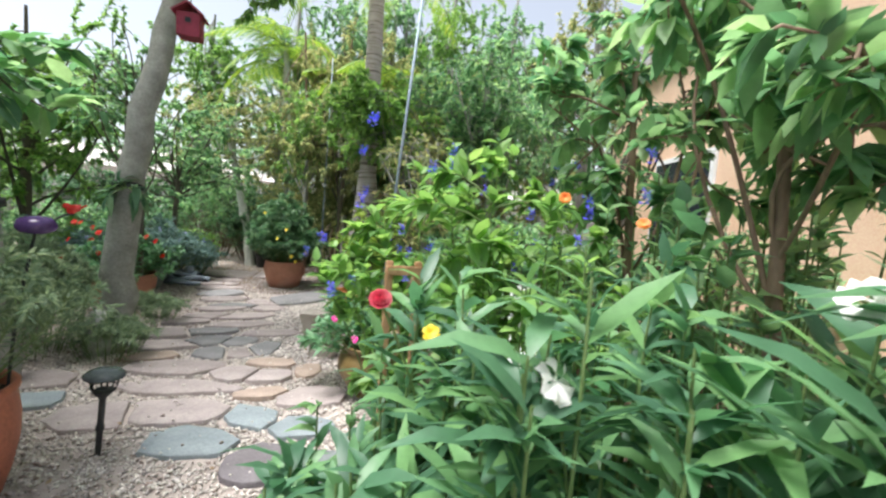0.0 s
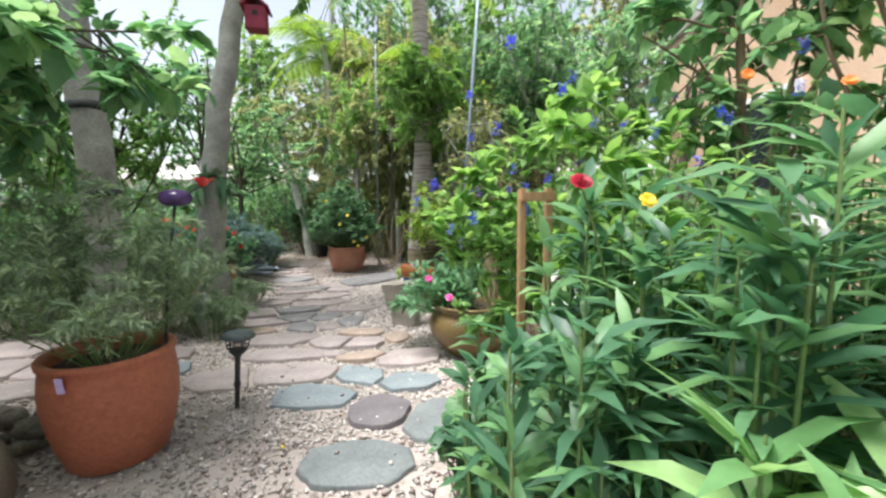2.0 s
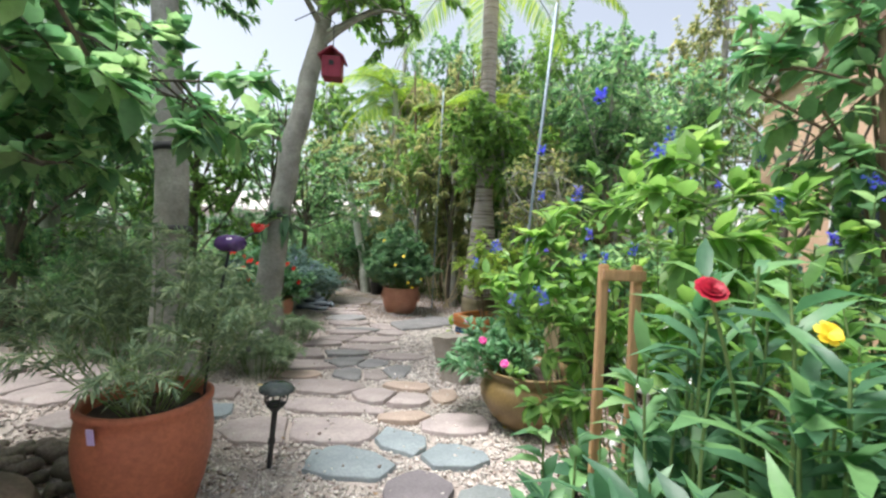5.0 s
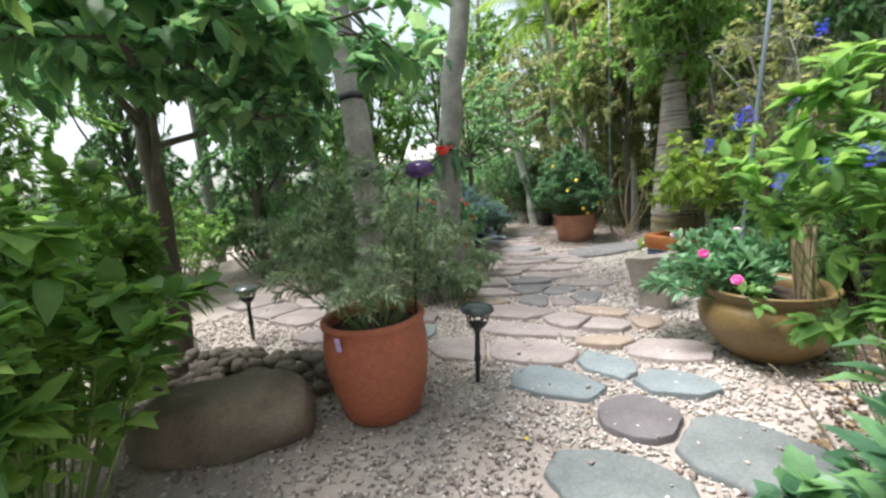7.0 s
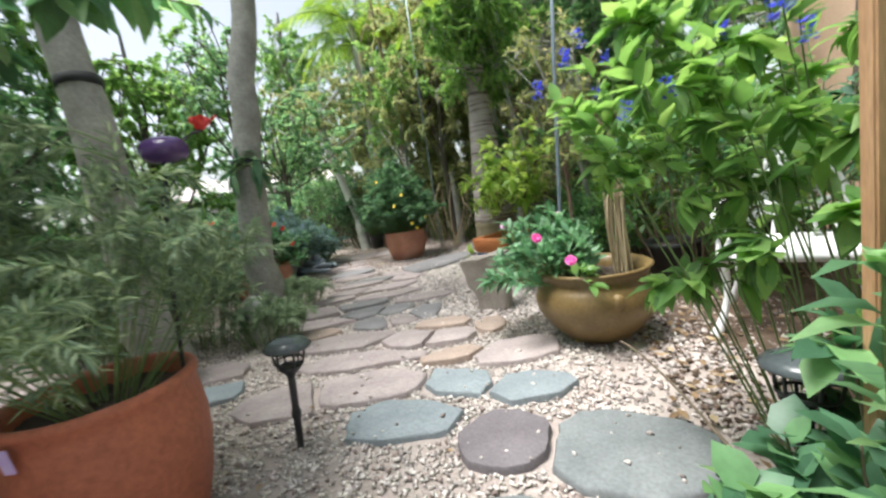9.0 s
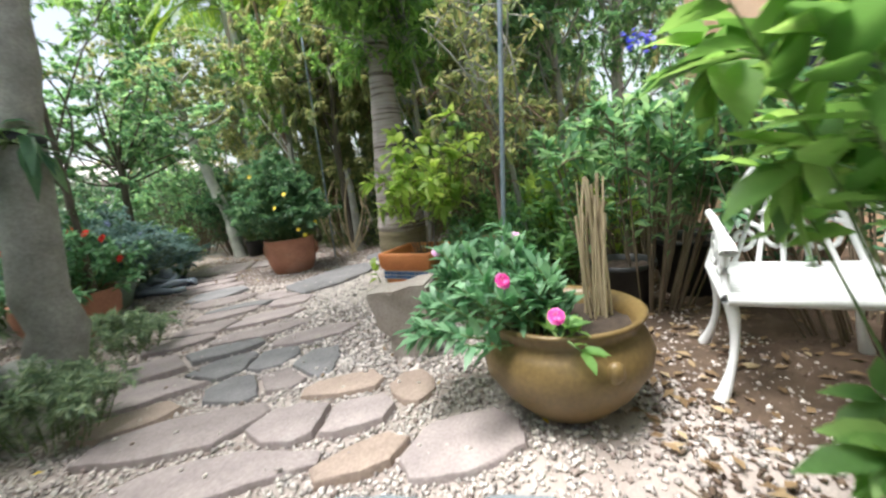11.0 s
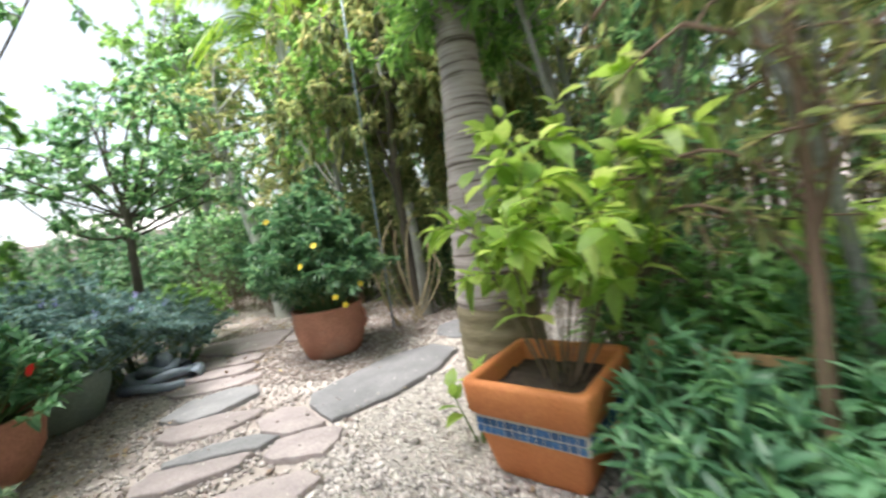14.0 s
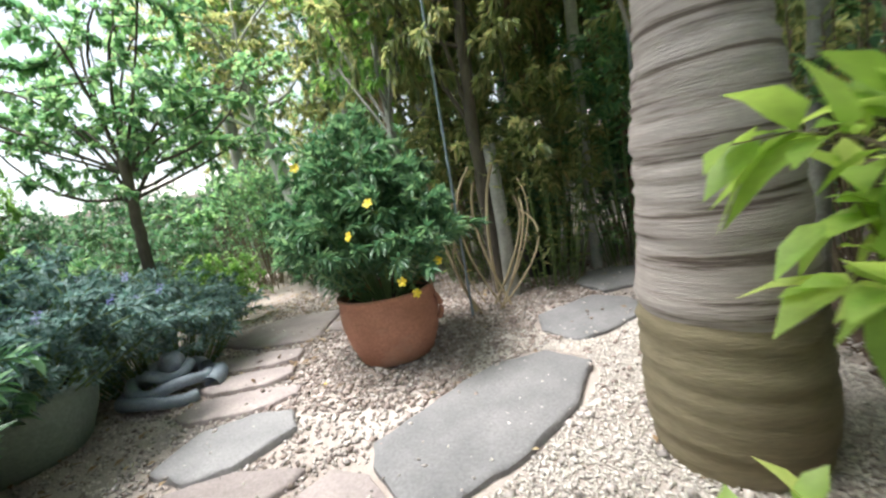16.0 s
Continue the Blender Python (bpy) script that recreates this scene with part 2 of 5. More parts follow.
TILE_BLUE = surface("blue_glazed_tile", [(0.35, (0.02, 0.07, 0.26)), (0.6, (0.10, 0.24, 0.42)), (0.75, (0.55, 0.62, 0.62))], 40, 90, 0.2, relief=0.05, vary=0.5)
GROUT = surface("pale_grout", [(0.3, (0.55, 0.5, 0.45)), (0.7, (0.68, 0.63, 0.57))], 20, 90, 0.9)
ORNAMENT = surface("blue_grey_concrete", [(0.3, (0.16, 0.20, 0.25)), (0.7, (0.30, 0.35, 0.40))], 8, 70, 0.7, relief=0.4)
PLASTIC_TAG = surface("lilac_plastic_tag", [(0.3, (0.55, 0.42, 0.78)), (0.7, (0.62, 0.5, 0.85))], 8, 70, 0.5, relief=0)
TEAL_TIE = surface("teal_tape", [(0.3, (0.0, 0.36, 0.33)), (0.7, (0.02, 0.46, 0.42))], 8, 70, 0.5, relief=0)
WINDOW_DARK = surface("window_glass", [(0.3, (0.02, 0.025, 0.03)), (0.7, (0.04, 0.05, 0.06))], 2, 20, 0.08, relief=0)

# ---------- mesh tools ----------
rng = np.random.default_rng(7)


def mesh_np(name, v, f):
    """A mesh from an array of points and an array of faces with one count of corners."""
    me = bpy.data.meshes.new(name)
    v, f = np.asarray(v, np.float32), np.asarray(f, np.int32)
    me.vertices.add(len(v))
    me.vertices.foreach_set("co", v.ravel())
    k = f.shape[1]
    me.loops.add(f.size)
    me.loops.foreach_set("vertex_index", f.ravel())
    me.polygons.add(len(f))
    me.polygons.foreach_set("loop_start", np.arange(0, f.size, k, dtype=np.int32))
    me.update(calc_edges=True)
    me.validate()
    return me


def smooth(me, on=True):
    me.polygons.foreach_set("use_smooth", np.full(len(me.polygons), on))
    return me


def put(name, me, material, parent=None, label="", kind="", round_=True):
    me.materials.append(material)
    if round_:
        smooth(me)
    ob = new(name, me)
    ob.parent = parent
    if label or kind:
        tagged(ob, label, kind=kind)
    return ob


def part(name, bm, material, parent, label="", round_=True):
    me = bpy.data.meshes.new(name)
    bm.to_mesh(me)
    bm.free()
    ob = put(name, me, material, parent, label, round_=round_)
    if round_:
        me.set_sharp_from_angle(angle=radians(38))
    return ob


def thing(name, place, label, category, group="", kind="", turn=0.0):
    e = new(name)
    e.empty_display_size = 0.1
    e.location = place
    e.rotation_euler[2] = radians(turn)
    return tagged(e, label, category, group, kind)


def revolve(profile, sides=40, wobble=0.0):
    """A turned body from (radius, height) pairs; open ends get caps where the radius is above zero."""
    a = np.linspace(0, 2 * math.pi, sides, endpoint=False)
    v, f = [], []
    for i, (r, z) in enumerate(profile):
        k = 1 + wobble * np.sin(a * 2 + i * 0.3) + wobble * 0.5 * np.sin(a * 3 + 1 + i * 0.2)
        v.append(np.stack([r * k * np.cos(a), r * k * np.sin(a), np.full(sides, z)], 1))
    for i in range(len(profile) - 1):
        for j in range(sides):
            n = (j + 1) % sides
            f.append((i * sides + j, i * sides + n, (i + 1) * sides + n, (i + 1) * sides + j))
    return np.concatenate(v), np.array(f)


def tube(points, radii, sides=8, rough=0.0):
    """A tube along a line of points, as arrays of points and quads."""
    p = np.asarray(points, float)
    r = np.broadcast_to(np.asarray(radii, float), (len(p),))
    d = np.gradient(p, axis=0)
    d /= np.linalg.norm(d, axis=1)[:, None] + 1e-9
    up = np.where(np.abs(d[:, 2:3]) > 0.9, np.array([[1.0, 0, 0]]), np.array([[0, 0, 1.0]]))
    up[:] = up[0]
    s = np.cross(d, up)
    s /= np.linalg.norm(s, axis=1)[:, None] + 1e-9
    u = np.cross(s, d)
    a = np.linspace(0, 2 * math.pi, sides, endpoint=False)
    k = 1 + rough * rng.normal(size=(len(p), sides)) if rough else np.ones((len(p), sides))
    v = p[:, None, :] + (r[:, None] * k)[:, :, None] * (np.cos(a)[None, :, None] * s[:, None, :] + np.sin(a)[None, :, None] * u[:, None, :])
    i, j = np.meshgrid(np.arange(len(p) - 1), np.arange(sides), indexing="ij")
    n = (j + 1) % sides
    f = np.stack([i * sides + j, i * sides + n, (i + 1) * sides + n, (i + 1) * sides + j], -1).reshape(-1, 4)
    return v.reshape(-1, 3), f


def join(pieces):
    v, f, o = [], [], 0
    for pv, pf in pieces:
        v.append(pv), f.append(pf + o)
        o += len(pv)
    return np.concatenate(v), np.concatenate(f)


def curve_line(a, b, bow, n=6):
    """Points from a to b, bowed by the vector bow."""
    t = np.linspace(0, 1, n)[:, None]
    return (1 - t) * np.asarray(a, float) + t * np.asarray(b, float) + (t * (1 - t) * 4) * np.asarray(bow, float)


def leaves_np(p, d, nrm, length, width, fold=0.25, droop=0.25, fine=True, blunt=False):
    """Leaves at the points p that grow along d, facing nrm: folded along the midrib and drooping to the tip."""
    n = len(p)
    d = d / (np.linalg.norm(d, axis=1)[:, None] + 1e-9)
    s = np.cross(d, nrm)
    s /= np.linalg.norm(s, axis=1)[:, None] + 1e-9
    u = np.cross(s, d)
    L, W = np.broadcast_to(length, (n,))[:, None], np.broadcast_to(width, (n,))[:, None]
    dr = np.broadcast_to(droop, (n,))[:, None] * L

    def at(t, side):
        q = p + d * L * t + s * W * side + u * (abs(side) * W * fold)
        q = q - u * dr * t * t * 0.5
        q[:, 2] -= (dr * t * t * 0.5)[:, 0]
        return q
    if blunt:
        v = [at(0, 0), at(0.4, -0.4), at(0.4, 0), at(0.4, 0.4), at(0.86, -0.46), at(0.9, 0), at(0.86, 0.46), at(1, 0)]
        tri = [(0, 1, 2), (0, 2, 3), (1, 4, 5), (1, 5, 2), (2, 5, 6), (2, 6, 3), (4, 7, 5), (5, 7, 6)]
    elif fine:
        v = [at(0, 0), at(0.25, -0.45), at(0.25, 0), at(0.25, 0.45), at(0.62, -0.42), at(0.62, 0), at(0.62, 0.42), at(1, 0)]
        tri = [(0, 1, 2), (0, 2, 3), (1, 4, 5), (1, 5, 2), (2, 5, 6), (2, 6, 3), (4, 7, 5), (5, 7, 6)]
    else:
        v = [at(0, 0), at(0.45, -0.5), at(1, 0), at(0.45, 0.5)]
        tri = [(0, 1, 2), (0, 2, 3)]
    v = np.stack(v, 1).reshape(-1, 3)
    f = (np.arange(n)[:, None, None] * (8 if fine or blunt else 4) + np.array(tri)[None]).reshape(-1, 3)
    return v, f


def unit(n):
    v = rng.normal(size=(n, 3))
    return v / np.linalg.norm(v, axis=1)[:, None]


def along(line, t):
    x = t * (len(line) - 1)
    i = np.minimum(x.astype(int), len(line) - 2)
    k = (x - i)[:, None]
    return line[i] * (1 - k) + line[i + 1] * k, line[i + 1] - line[i]


def dress(lines, per, length, width, start=0.25, spread=1.0, droop=0.3, fine=True, up=0.35):
    """Leaves set round a set of stems."""
    P, D, N = [], [], []
    for line in lines:
        t = start + (1 - start) * rng.random(per) ** 0.8
        p, d = along(np.asarray(line), t)
        d = d / (np.linalg.norm(d, axis=1)[:, None] + 1e-9)
        q = unit(per)
        q -= d * np.sum(q * d, 1)[:, None] * 0.9
        w = d * (0.45 + 0.5 * (t[:, None] - start)) + q * spread
        w[:, 2] += up * 0.3
        nn = np.tile([0, 0, 1.0], (per, 1)) + unit(per) * 0.35
        P.append(p), D.append(w), N.append(nn)
    P, D, N = map(np.concatenate, (P, D, N))
    k = rng.uniform(0.55, 1.15, len(P))
    return leaves_np(P, D, N, length * k, width * k * rng.uniform(0.85, 1.15, len(P)), 0.25, droop * rng.uniform(0.3, 1.6, len(P)), fine)


def plant(name, place, label, category, rx, ry, z0, z1, stems, per, length, width, leaf, stem=STEM_GREEN,
          thick=0.006, start=0.25, spread=1.0, droop=0.3, fine=True, foot=0.12, twigs=0, flat=0.0, group="", lean=(0, 0)):
    """A leafy plant: stems from its foot to a rounded crown between the heights z0 and z1, with leaves along them."""
    e = thing(name, place, label, category, group)
    lines = []
    for i in range(stems):
        a, q = rng.uniform(0, 2 * math.pi), math.sqrt(rng.random())
        h = z0 + (z1 - z0) * (1 - 0.75 * q * q * (1 - flat)) * rng.uniform(0.72, 1.05)
        top = np.array([rx * q * math.cos(a) + lean[0], ry * q * math.sin(a) + lean[1], h])
        base = np.array([foot * q * math.cos(a), foot * q * math.sin(a), 0.0])
        ln = curve_line(base, top, (0.12 * rx * math.cos(a), 0.12 * ry * math.sin(a), 0.12 * h), 7)
        lines.append(ln)
        for j in range(twigs):
            o, _ = along(ln, np.array([rng.uniform(0.35, 0.9)]))
            b = unit(1)[0]
            b[2] = abs(b[2]) * 0.6
            lines.append(curve_line(o[0], o[0] + b * rng.uniform(0.25, 0.5) * min(rx, 0.7), (0, 0, 0.03), 4))
    put("stalk_work", mesh_np("stalk_work", *join([tube(l, np.linspace(thick, thick * 0.35, len(l)), 5) for l in lines])), stem, e, kind="stuff")
    put("foliage", mesh_np("foliage", *dress(lines, per, length, width, start, spread, droop, fine)), leaf, e, kind="stuff")
    return e


def tree(name, place, label, line, radii, bark, crown, limbs, per, length, width, leaf, sub=5, fine=False, sides=12, droop=0.35, group="", category="tree", rough=0.03, fork=0.45):
    """A tapered trunk along line, limbs into the crown's ellipsoid (centre and half sizes), twigs and leaves."""
    e = thing(name, place, label, category, group)
    ln = np.asarray(line, float)
    t = np.linspace(0, 1, 18)
    P, _ = along(ln, t)
    R = np.interp(t, np.linspace(0, 1, len(radii)), radii)
    P[1:-1] += rng.normal(size=(16, 3)) * R[1:-1, None] * 0.10
    put("trunk", mesh_np("trunk", *tube(P, R, sides, rough)), bark, e)
    c, h = np.array(crown[:3], float), np.array(crown[3:], float)
    wood, twigs = [], []
    for i in range(limbs):
        k = rng.uniform(fork, 1.0)
        o, _ = along(ln, np.array([k]))
        tip = c + unit(1)[0] * h * rng.uniform(0.45, 1.0)
        limb = curve_line(o[0], tip, rng.normal(size=3) * 0.12 * np.linalg.norm(tip - o[0]) + [0, 0, 0.1], 8)
        r0 = np.interp(k, np.linspace(0, 1, len(radii)), radii) * 0.4
        wood.append(tube(limb, np.linspace(r0, 0.006, 8), 6))
        for j in range(sub):
            o2, _ = along(limb, np.array([rng.uniform(0.35, 1.0)]))
            tw = curve_line(o2[0], o2[0] + unit(1)[0] * h * rng.uniform(0.2, 0.45), rng.normal(size=3) * 0.08, 5)
            twigs.append(tw)
            wood.append(tube(tw, np.linspace(max(0.005, r0 * 0.3), 0.003, 5), 4))
    if wood:
        put("branchwork", mesh_np("branchwork", *join(wood)), bark, e, kind="stuff")
        put("crown", mesh_np("crown", *dress(twigs, per, length, width, 0.1, 1.1, droop, fine)), leaf, e, kind="stuff")
    return e


def flower_mesh(petals, size, cup=0.3, rows=1, width=0.75):
    P, D, N = [], [], []
    for r in range(rows):
        for i in range(petals):
            a = 2 * math.pi * (i + 0.5 * r) / petals + rng.uniform(-0.1, 0.1)
            tilt = cup + 0.35 * r
            D.append((math.cos(a), math.sin(a), tilt)), P.append((0, 0, 0.003 * r)), N.append((-math.cos(a) * tilt, -math.sin(a) * tilt, 1))
    k = size * np.repeat(1 - 0.18 * np.arange(rows), petals)
    return smooth(mesh_np("flower", *leaves_np(np.array(P, float), np.array(D, float), np.array(N, float), k, k * width, 0.1, 0.35, blunt=True)))


def flowers(parent, mesh, material, spots, name="flower", label=""):
    if not mesh.materials:
        mesh.materials.append(material)
    for x, y, z in spots:
        o = new(name, mesh)
        o.parent = parent
        o.location = (x, y, z)
        o.rotation_euler = (rng.uniform(0.6, 1.3), rng.uniform(-0.4, 0.4), rng.uniform(-0.7, 0.7)) if name != "flower_spike" else (rng.uniform(-0.4, 0.4), rng.uniform(-0.4, 0.4), 0)
        if label:
            tagged(o, label)


def hibiscus_mesh(size):
    """A wide ruffled funnel of five overlapping petals, as curved sheets."""
    V, Fc = [], []
    for i in range(5):
        a0 = 2 * math.pi * i / 5
        o = len(V)
        for r in range(6):
            t = r / 5
            for k in range(7):
                w = (k / 6 - 0.5) * (0.35 + 1.35 * t ** 0.7)
                rad = size * (0.005 + 1.0 * t) * (1 - 0.16 * (k / 3 - 1) ** 2 * t)
                z = size * (0.62 * t - 0.55 * t * t) + size * 0.20 * t * math.sin(k * 2.4 + i * 1.7) + 0.012 * (k / 6 - 0.5)
                V.append((rad * math.cos(a0 + w), rad * math.sin(a0 + w), z))
        for r in range(5):
            for k in range(6):
                q = o + r * 7 + k
                Fc.append((q, q + 1, q + 8, q + 7))
    return smooth(mesh_np("flower", np.array(V), np.array(Fc)))


def spike_mesh(height, size):
    n = 40
    t = rng.random(n)
    a = rng.uniform(0, 6.28, n)
    p = np.stack([0.006 * np.cos(a), 0.006 * np.sin(a), t * height], 1)
    d = np.stack([np.cos(a), np.sin(a), 0.5 * np.ones(n)], 1)
    return smooth(mesh_np("flower", *leaves_np(p, d, np.tile([0, 0, 1.0], (n, 1)), size, size * 0.7, 0.2, 0.3, False)))


def lumpy(size, seed, rough=0.12, cuts=3, flat_bottom=True):
    """A worn stone: a ball of the given half sizes, dented by noise."""
    bm = bmesh.new()
    bmesh.ops.create_icosphere(bm, subdivisions=cuts, radius=1)
    for v in bm.verts:
        q = v.co.normalized()
        k = 1 + rough * noise.noise(q * 1.4 + Vector((seed, 0, 0))) * 2 + rough * 0.4 * noise.noise(q * 4 + Vector((0, seed, 0)))
        c = Vector((q.x * size[0], q.y * size[1], q.z * size[2])) * k
        for ax in range(3):
            lim = size[ax] * 0.86
            if abs(c[ax]) > lim:
                c[ax] = math.copysign(lim + (abs(c[ax]) - lim) * 0.35, c[ax])
        if flat_bottom and c.z < -size[2] * 0.5:
            c.z = -size[2] * 0.5 + (c.z + size[2] * 0.5) * 0.3
        v.co = c
    return bm


def box_bm(sx, sy, sz, bevel=0.006, z=0.0):
    bm = bmesh.new()
    bmesh.ops.create_cube(bm, size=1)
    for v in bm.verts:
        v.co = Vector((v.co.x * sx, v.co.y * sy, v.co.z * sz + sz / 2 + z))
    if bevel:
        bmesh.ops.bevel(bm, geom=bm.edges[:], offset=bevel, segments=2, affect="EDGES")
    return bm


def move(bm, m):
    bmesh.ops.transform(bm, matrix=m, verts=bm.verts)
    return bm


# ---------- ground ----------
def ground_height(x, y):
    return 0.012 * noise.noise(Vector((x * 1.7, y * 1.7, 0))) + 0.008 * noise.noise(Vector((x * 5, y * 5, 3)))


def build_ground():
    bm = bmesh.new()
    bmesh.ops.create_grid(bm, x_segments=150, y_segments=150, size=9)
    for v in bm.verts:
        edge = max(abs(v.co.x), abs(v.co.y)) > 8.99
        v.co.x -= 2
        v.co.y += 5
        if edge:
            dx, dy = v.co.x + 2, v.co.y - 5
            v.co.x, v.co.y = -2 + dx * 60, 5 + dy * 60
        else:
            v.co.z = ground_height(v.co.x, v.co.y) - 0.012
    g = part("ground", bm, GRAVEL_BED, None)
    tagged(g, "pale pink and white gravel ground of the garden", "ground", kind="structure")
    return g


ground = build_ground()

# ---------- flagstone path ----------
path = thing("path", (0, 0, 0), "irregular pink, blue and grey flagstone path set in gravel", "path", kind="structure")
LAID = []


STONES = []


def flagstone(x, y, sx, sy, turn, material, corners=7, square=0.5, grow=1.2):
    """Lists one flat stone; the whole paving is cut to fit afterwards."""
    STONES.append((x, y, sx, sy, radians(turn), material, corners, square, grow))
    LAID.append((x, y, sx * 1.04, sy * 1.04, radians(turn)))


def metric(stone):
    _, _, sx, sy, a = stone[:5]
    c, n = math.cos(a), math.sin(a)
    r = np.array([(c, -n), (n, c)])
    return r @ np.diag([4 / sx ** 2, 4 / sy ** 2]) @ r.T


def cut(poly, point, normal):
    """The part of a polygon behind a line."""
    out = []
    for i in range(len(poly)):
        a, b = poly[i], poly[(i + 1) % len(poly)]
        da, db = (a - point) @ normal, (b - point) @ normal
        if da <= 0:
            out.append(a)
        if (da < 0) != (db < 0) and abs(da - db) > 1e-9:
            out.append(a + (b - a) * (da / (da - db)))
    return out


def build_paving():
    """Irregular stones with rough, slightly rounded rims, cut against their neighbours with a narrow joint."""
    for i, st in enumerate(STONES):
        x, y, sx, sy, a, material, corners, square, grow = st
        here, m1 = np.array([x, y]), metric(st)
        a0 = rng.uniform(0, 6.28)
        poly = []
        for k in range(corners):
            t = a0 + 2 * math.pi * (k + rng.uniform(-0.25, 0.25)) / corners
            c, n = math.cos(t), math.sin(t)
            q = (abs(c) ** (2 / square) + abs(n) ** (2 / square)) ** (-square / 2) * rng.uniform(0.95, 1.1) * grow
            u, v = c * q * sx / 2, n * q * sy / 2
            poly.append(here + [u * math.cos(a) - v * math.sin(a), u * math.sin(a) + v * math.cos(a)])
        for j, other in enumerate(STONES):
            d = np.array(other[:2]) - here
            far = np.linalg.norm(d)
            if i == j or far > 1.4:
                continue
            m2 = metric(other)
            e1, e2 = far / math.sqrt(d @ m1 @ d), far / math.sqrt(d @ m2 @ d)
            normal = m1 @ d / np.linalg.norm(m1 @ d) + m2 @ d / np.linalg.norm(m2 @ d)
            normal /= np.linalg.norm(normal)
            poly = cut(poly, here + d * e1 / (e1 + e2) - normal * rng.uniform(0.009, 0.022), normal)
            if len(poly) < 3:
                break
        if len(poly) < 3:
            continue
        fine = []
        for k in range(len(poly)):
            p, q = poly[k], poly[(k + 1) % len(poly)]
            steps = max(1, int(np.linalg.norm(q - p) / 0.05))
            for h in range(steps):
                w = 0.007 if h else 0.0
                fine.append(p + (q - p) * h / steps + rng.uniform(-w, w, 2) - here)
        bm = bmesh.new()
        m = len(fine)
        mid = sum(fine) / m
        rise = rng.uniform(-0.004, 0.006)
        rings = [[bm.verts.new((*(mid + (p - mid) * k), z + (0.004 * noise.noise(Vector((p[0] * k * 9, p[1] * k * 9, x))) if z > 0.015 else 0))) for p in fine]
                 for k, z in ((1.0, -0.03), (1.0, 0.010 + rise), (0.975, 0.019 + rise), (0.92, 0.023 + rise), (0.5, 0.025 + rise))]
        for r in range(4):
            for k in range(m):
                bm.faces.new((rings[r][k], rings[r][(k + 1) % m], rings[r + 1][(k + 1) % m], rings[r + 1][k]))
        bm.faces.new(rings[-1])
        bmesh.ops.recalc_face_normals(bm, faces=bm.faces)
        ob = part("flagstone", bm, material, path)
        ob.location = (x, y, 0)
        ob.rotation_euler = (rng.uniform(-0.01, 0.01), rng.uniform(-0.01, 0.01), 0)


def lay(rows, material, grow=1.0, spread=1.2):
    for x, y, sx, sy, turn in rows:
        flagstone(x, y, sx * grow, sy * grow, turn, material, grow=spread)


lay([(-1.56, 2.47, 0.52, 0.32, -5), (-1.35, 2.82, 0.38, 0.27, -15), (-0.97, 2.75, 0.40, 0.26, 20),
     (-2.85, 2.74, 0.34, 0.26, 20)], SLAB_BLUE, 1.0, 1.04)
flagstone(-1.06, 2.33, 0.37, 0.37, 5, SLAB_PURPLE, 11, 0.85, 0.98)
flagstone(-0.62, 2.27, 0.58, 0.48, -10, SLAB_SLATE, 10, 0.85, 1.0)
lay([(-2.74, 4.49, 0.56, 0.19, 22), (-2.52, 4.20, 0.40, 0.26, 28),
     (-2.22, 4.25, 0.28, 0.24, 12), (-1.90, 4.10, 0.23, 0.40, 0), (-2.26, 3.88, 0.32, 0.24, -20), (-3.05, 5.66, 0.55, 0.17, 24), (-3.63, 6.30, 0.52, 0.38, 35)], SLAB_GREY)
lay([(-1.87, 2.79, 0.56, 0.27, 12), (-2.10, 3.15, 0.66, 0.20, 10), (-2.34, 3.50, 0.60, 0.24, 12), (-2.31, 2.64, 0.38, 0.28, 15), (-3.20, 3.02, 0.46, 0.26, 25),
     (-1.83, 3.47, 0.34, 0.24, 0), (-1.56, 3.48, 0.30, 0.18, 15), (-1.07, 3.18, 0.38, 0.26, 20), (-2.05, 3.93, 0.30, 0.20, 5),
     (-3.06, 4.32, 0.58, 0.24, 30), (-2.90, 3.93, 0.66, 0.20, 25), (-2.66, 5.18, 0.52, 0.20, 28), (-3.06, 5.05, 0.40, 0.22, 28),
     (-2.02, 4.62, 0.46, 0.17, 24), (-2.52, 4.82, 0.56, 0.18, 26)], SLAB_PINK, 1.13)
lay([(-3.16, 4.80, 0.36, 0.20, 26), (-3.40, 5.97, 0.46, 0.22, 20), (-2.79, 5.93, 0.36, 0.28, -30), (-3.12, 5.46, 0.42, 0.18, 24), (-2.58, 5.66, 0.30, 0.24, 0),
     (-3.89, 6.70, 0.50, 0.20, 18), (-4.08, 6.98, 0.46, 0.20, 16), (-4.24, 7.30, 0.52, 0.22, 14), (-4.40, 8.00, 0.95, 0.55, 10), (-3.78, 8.15, 0.55, 0.40, 30),
     (-3.70, 2.72, 0.50, 0.34, 12), (-4.22, 2.60, 0.50, 0.32, 5), (-4.75, 2.62, 0.46, 0.34, 0), (-3.55, 2.36, 0.36, 0.24, 20), (-4.50, 3.02, 0.50, 0.30, 6),
     (-3.90, 3.10, 0.48, 0.28, 14), (-5.3, 2.7, 0.5, 0.36, 0)], SLAB_PINK, 1.13)
lay([(-1.45, 3.17, 0.34, 0.15, 24), (-1.28, 3.68, 0.18, 0.28, 10), (-1.66, 3.78, 0.36, 0.18, 8), (-2.74, 3.66, 0.40, 0.18, 24)], SLAB_RUST)
flagstone(-2.34, 6.52, 1.34, 0.62, 57, SLAB_GREY, 9, 0.7, 1.0)
flagstone(-1.77, 7.66, 0.80, 0.58, 48, SLAB_GREY, grow=1.0)
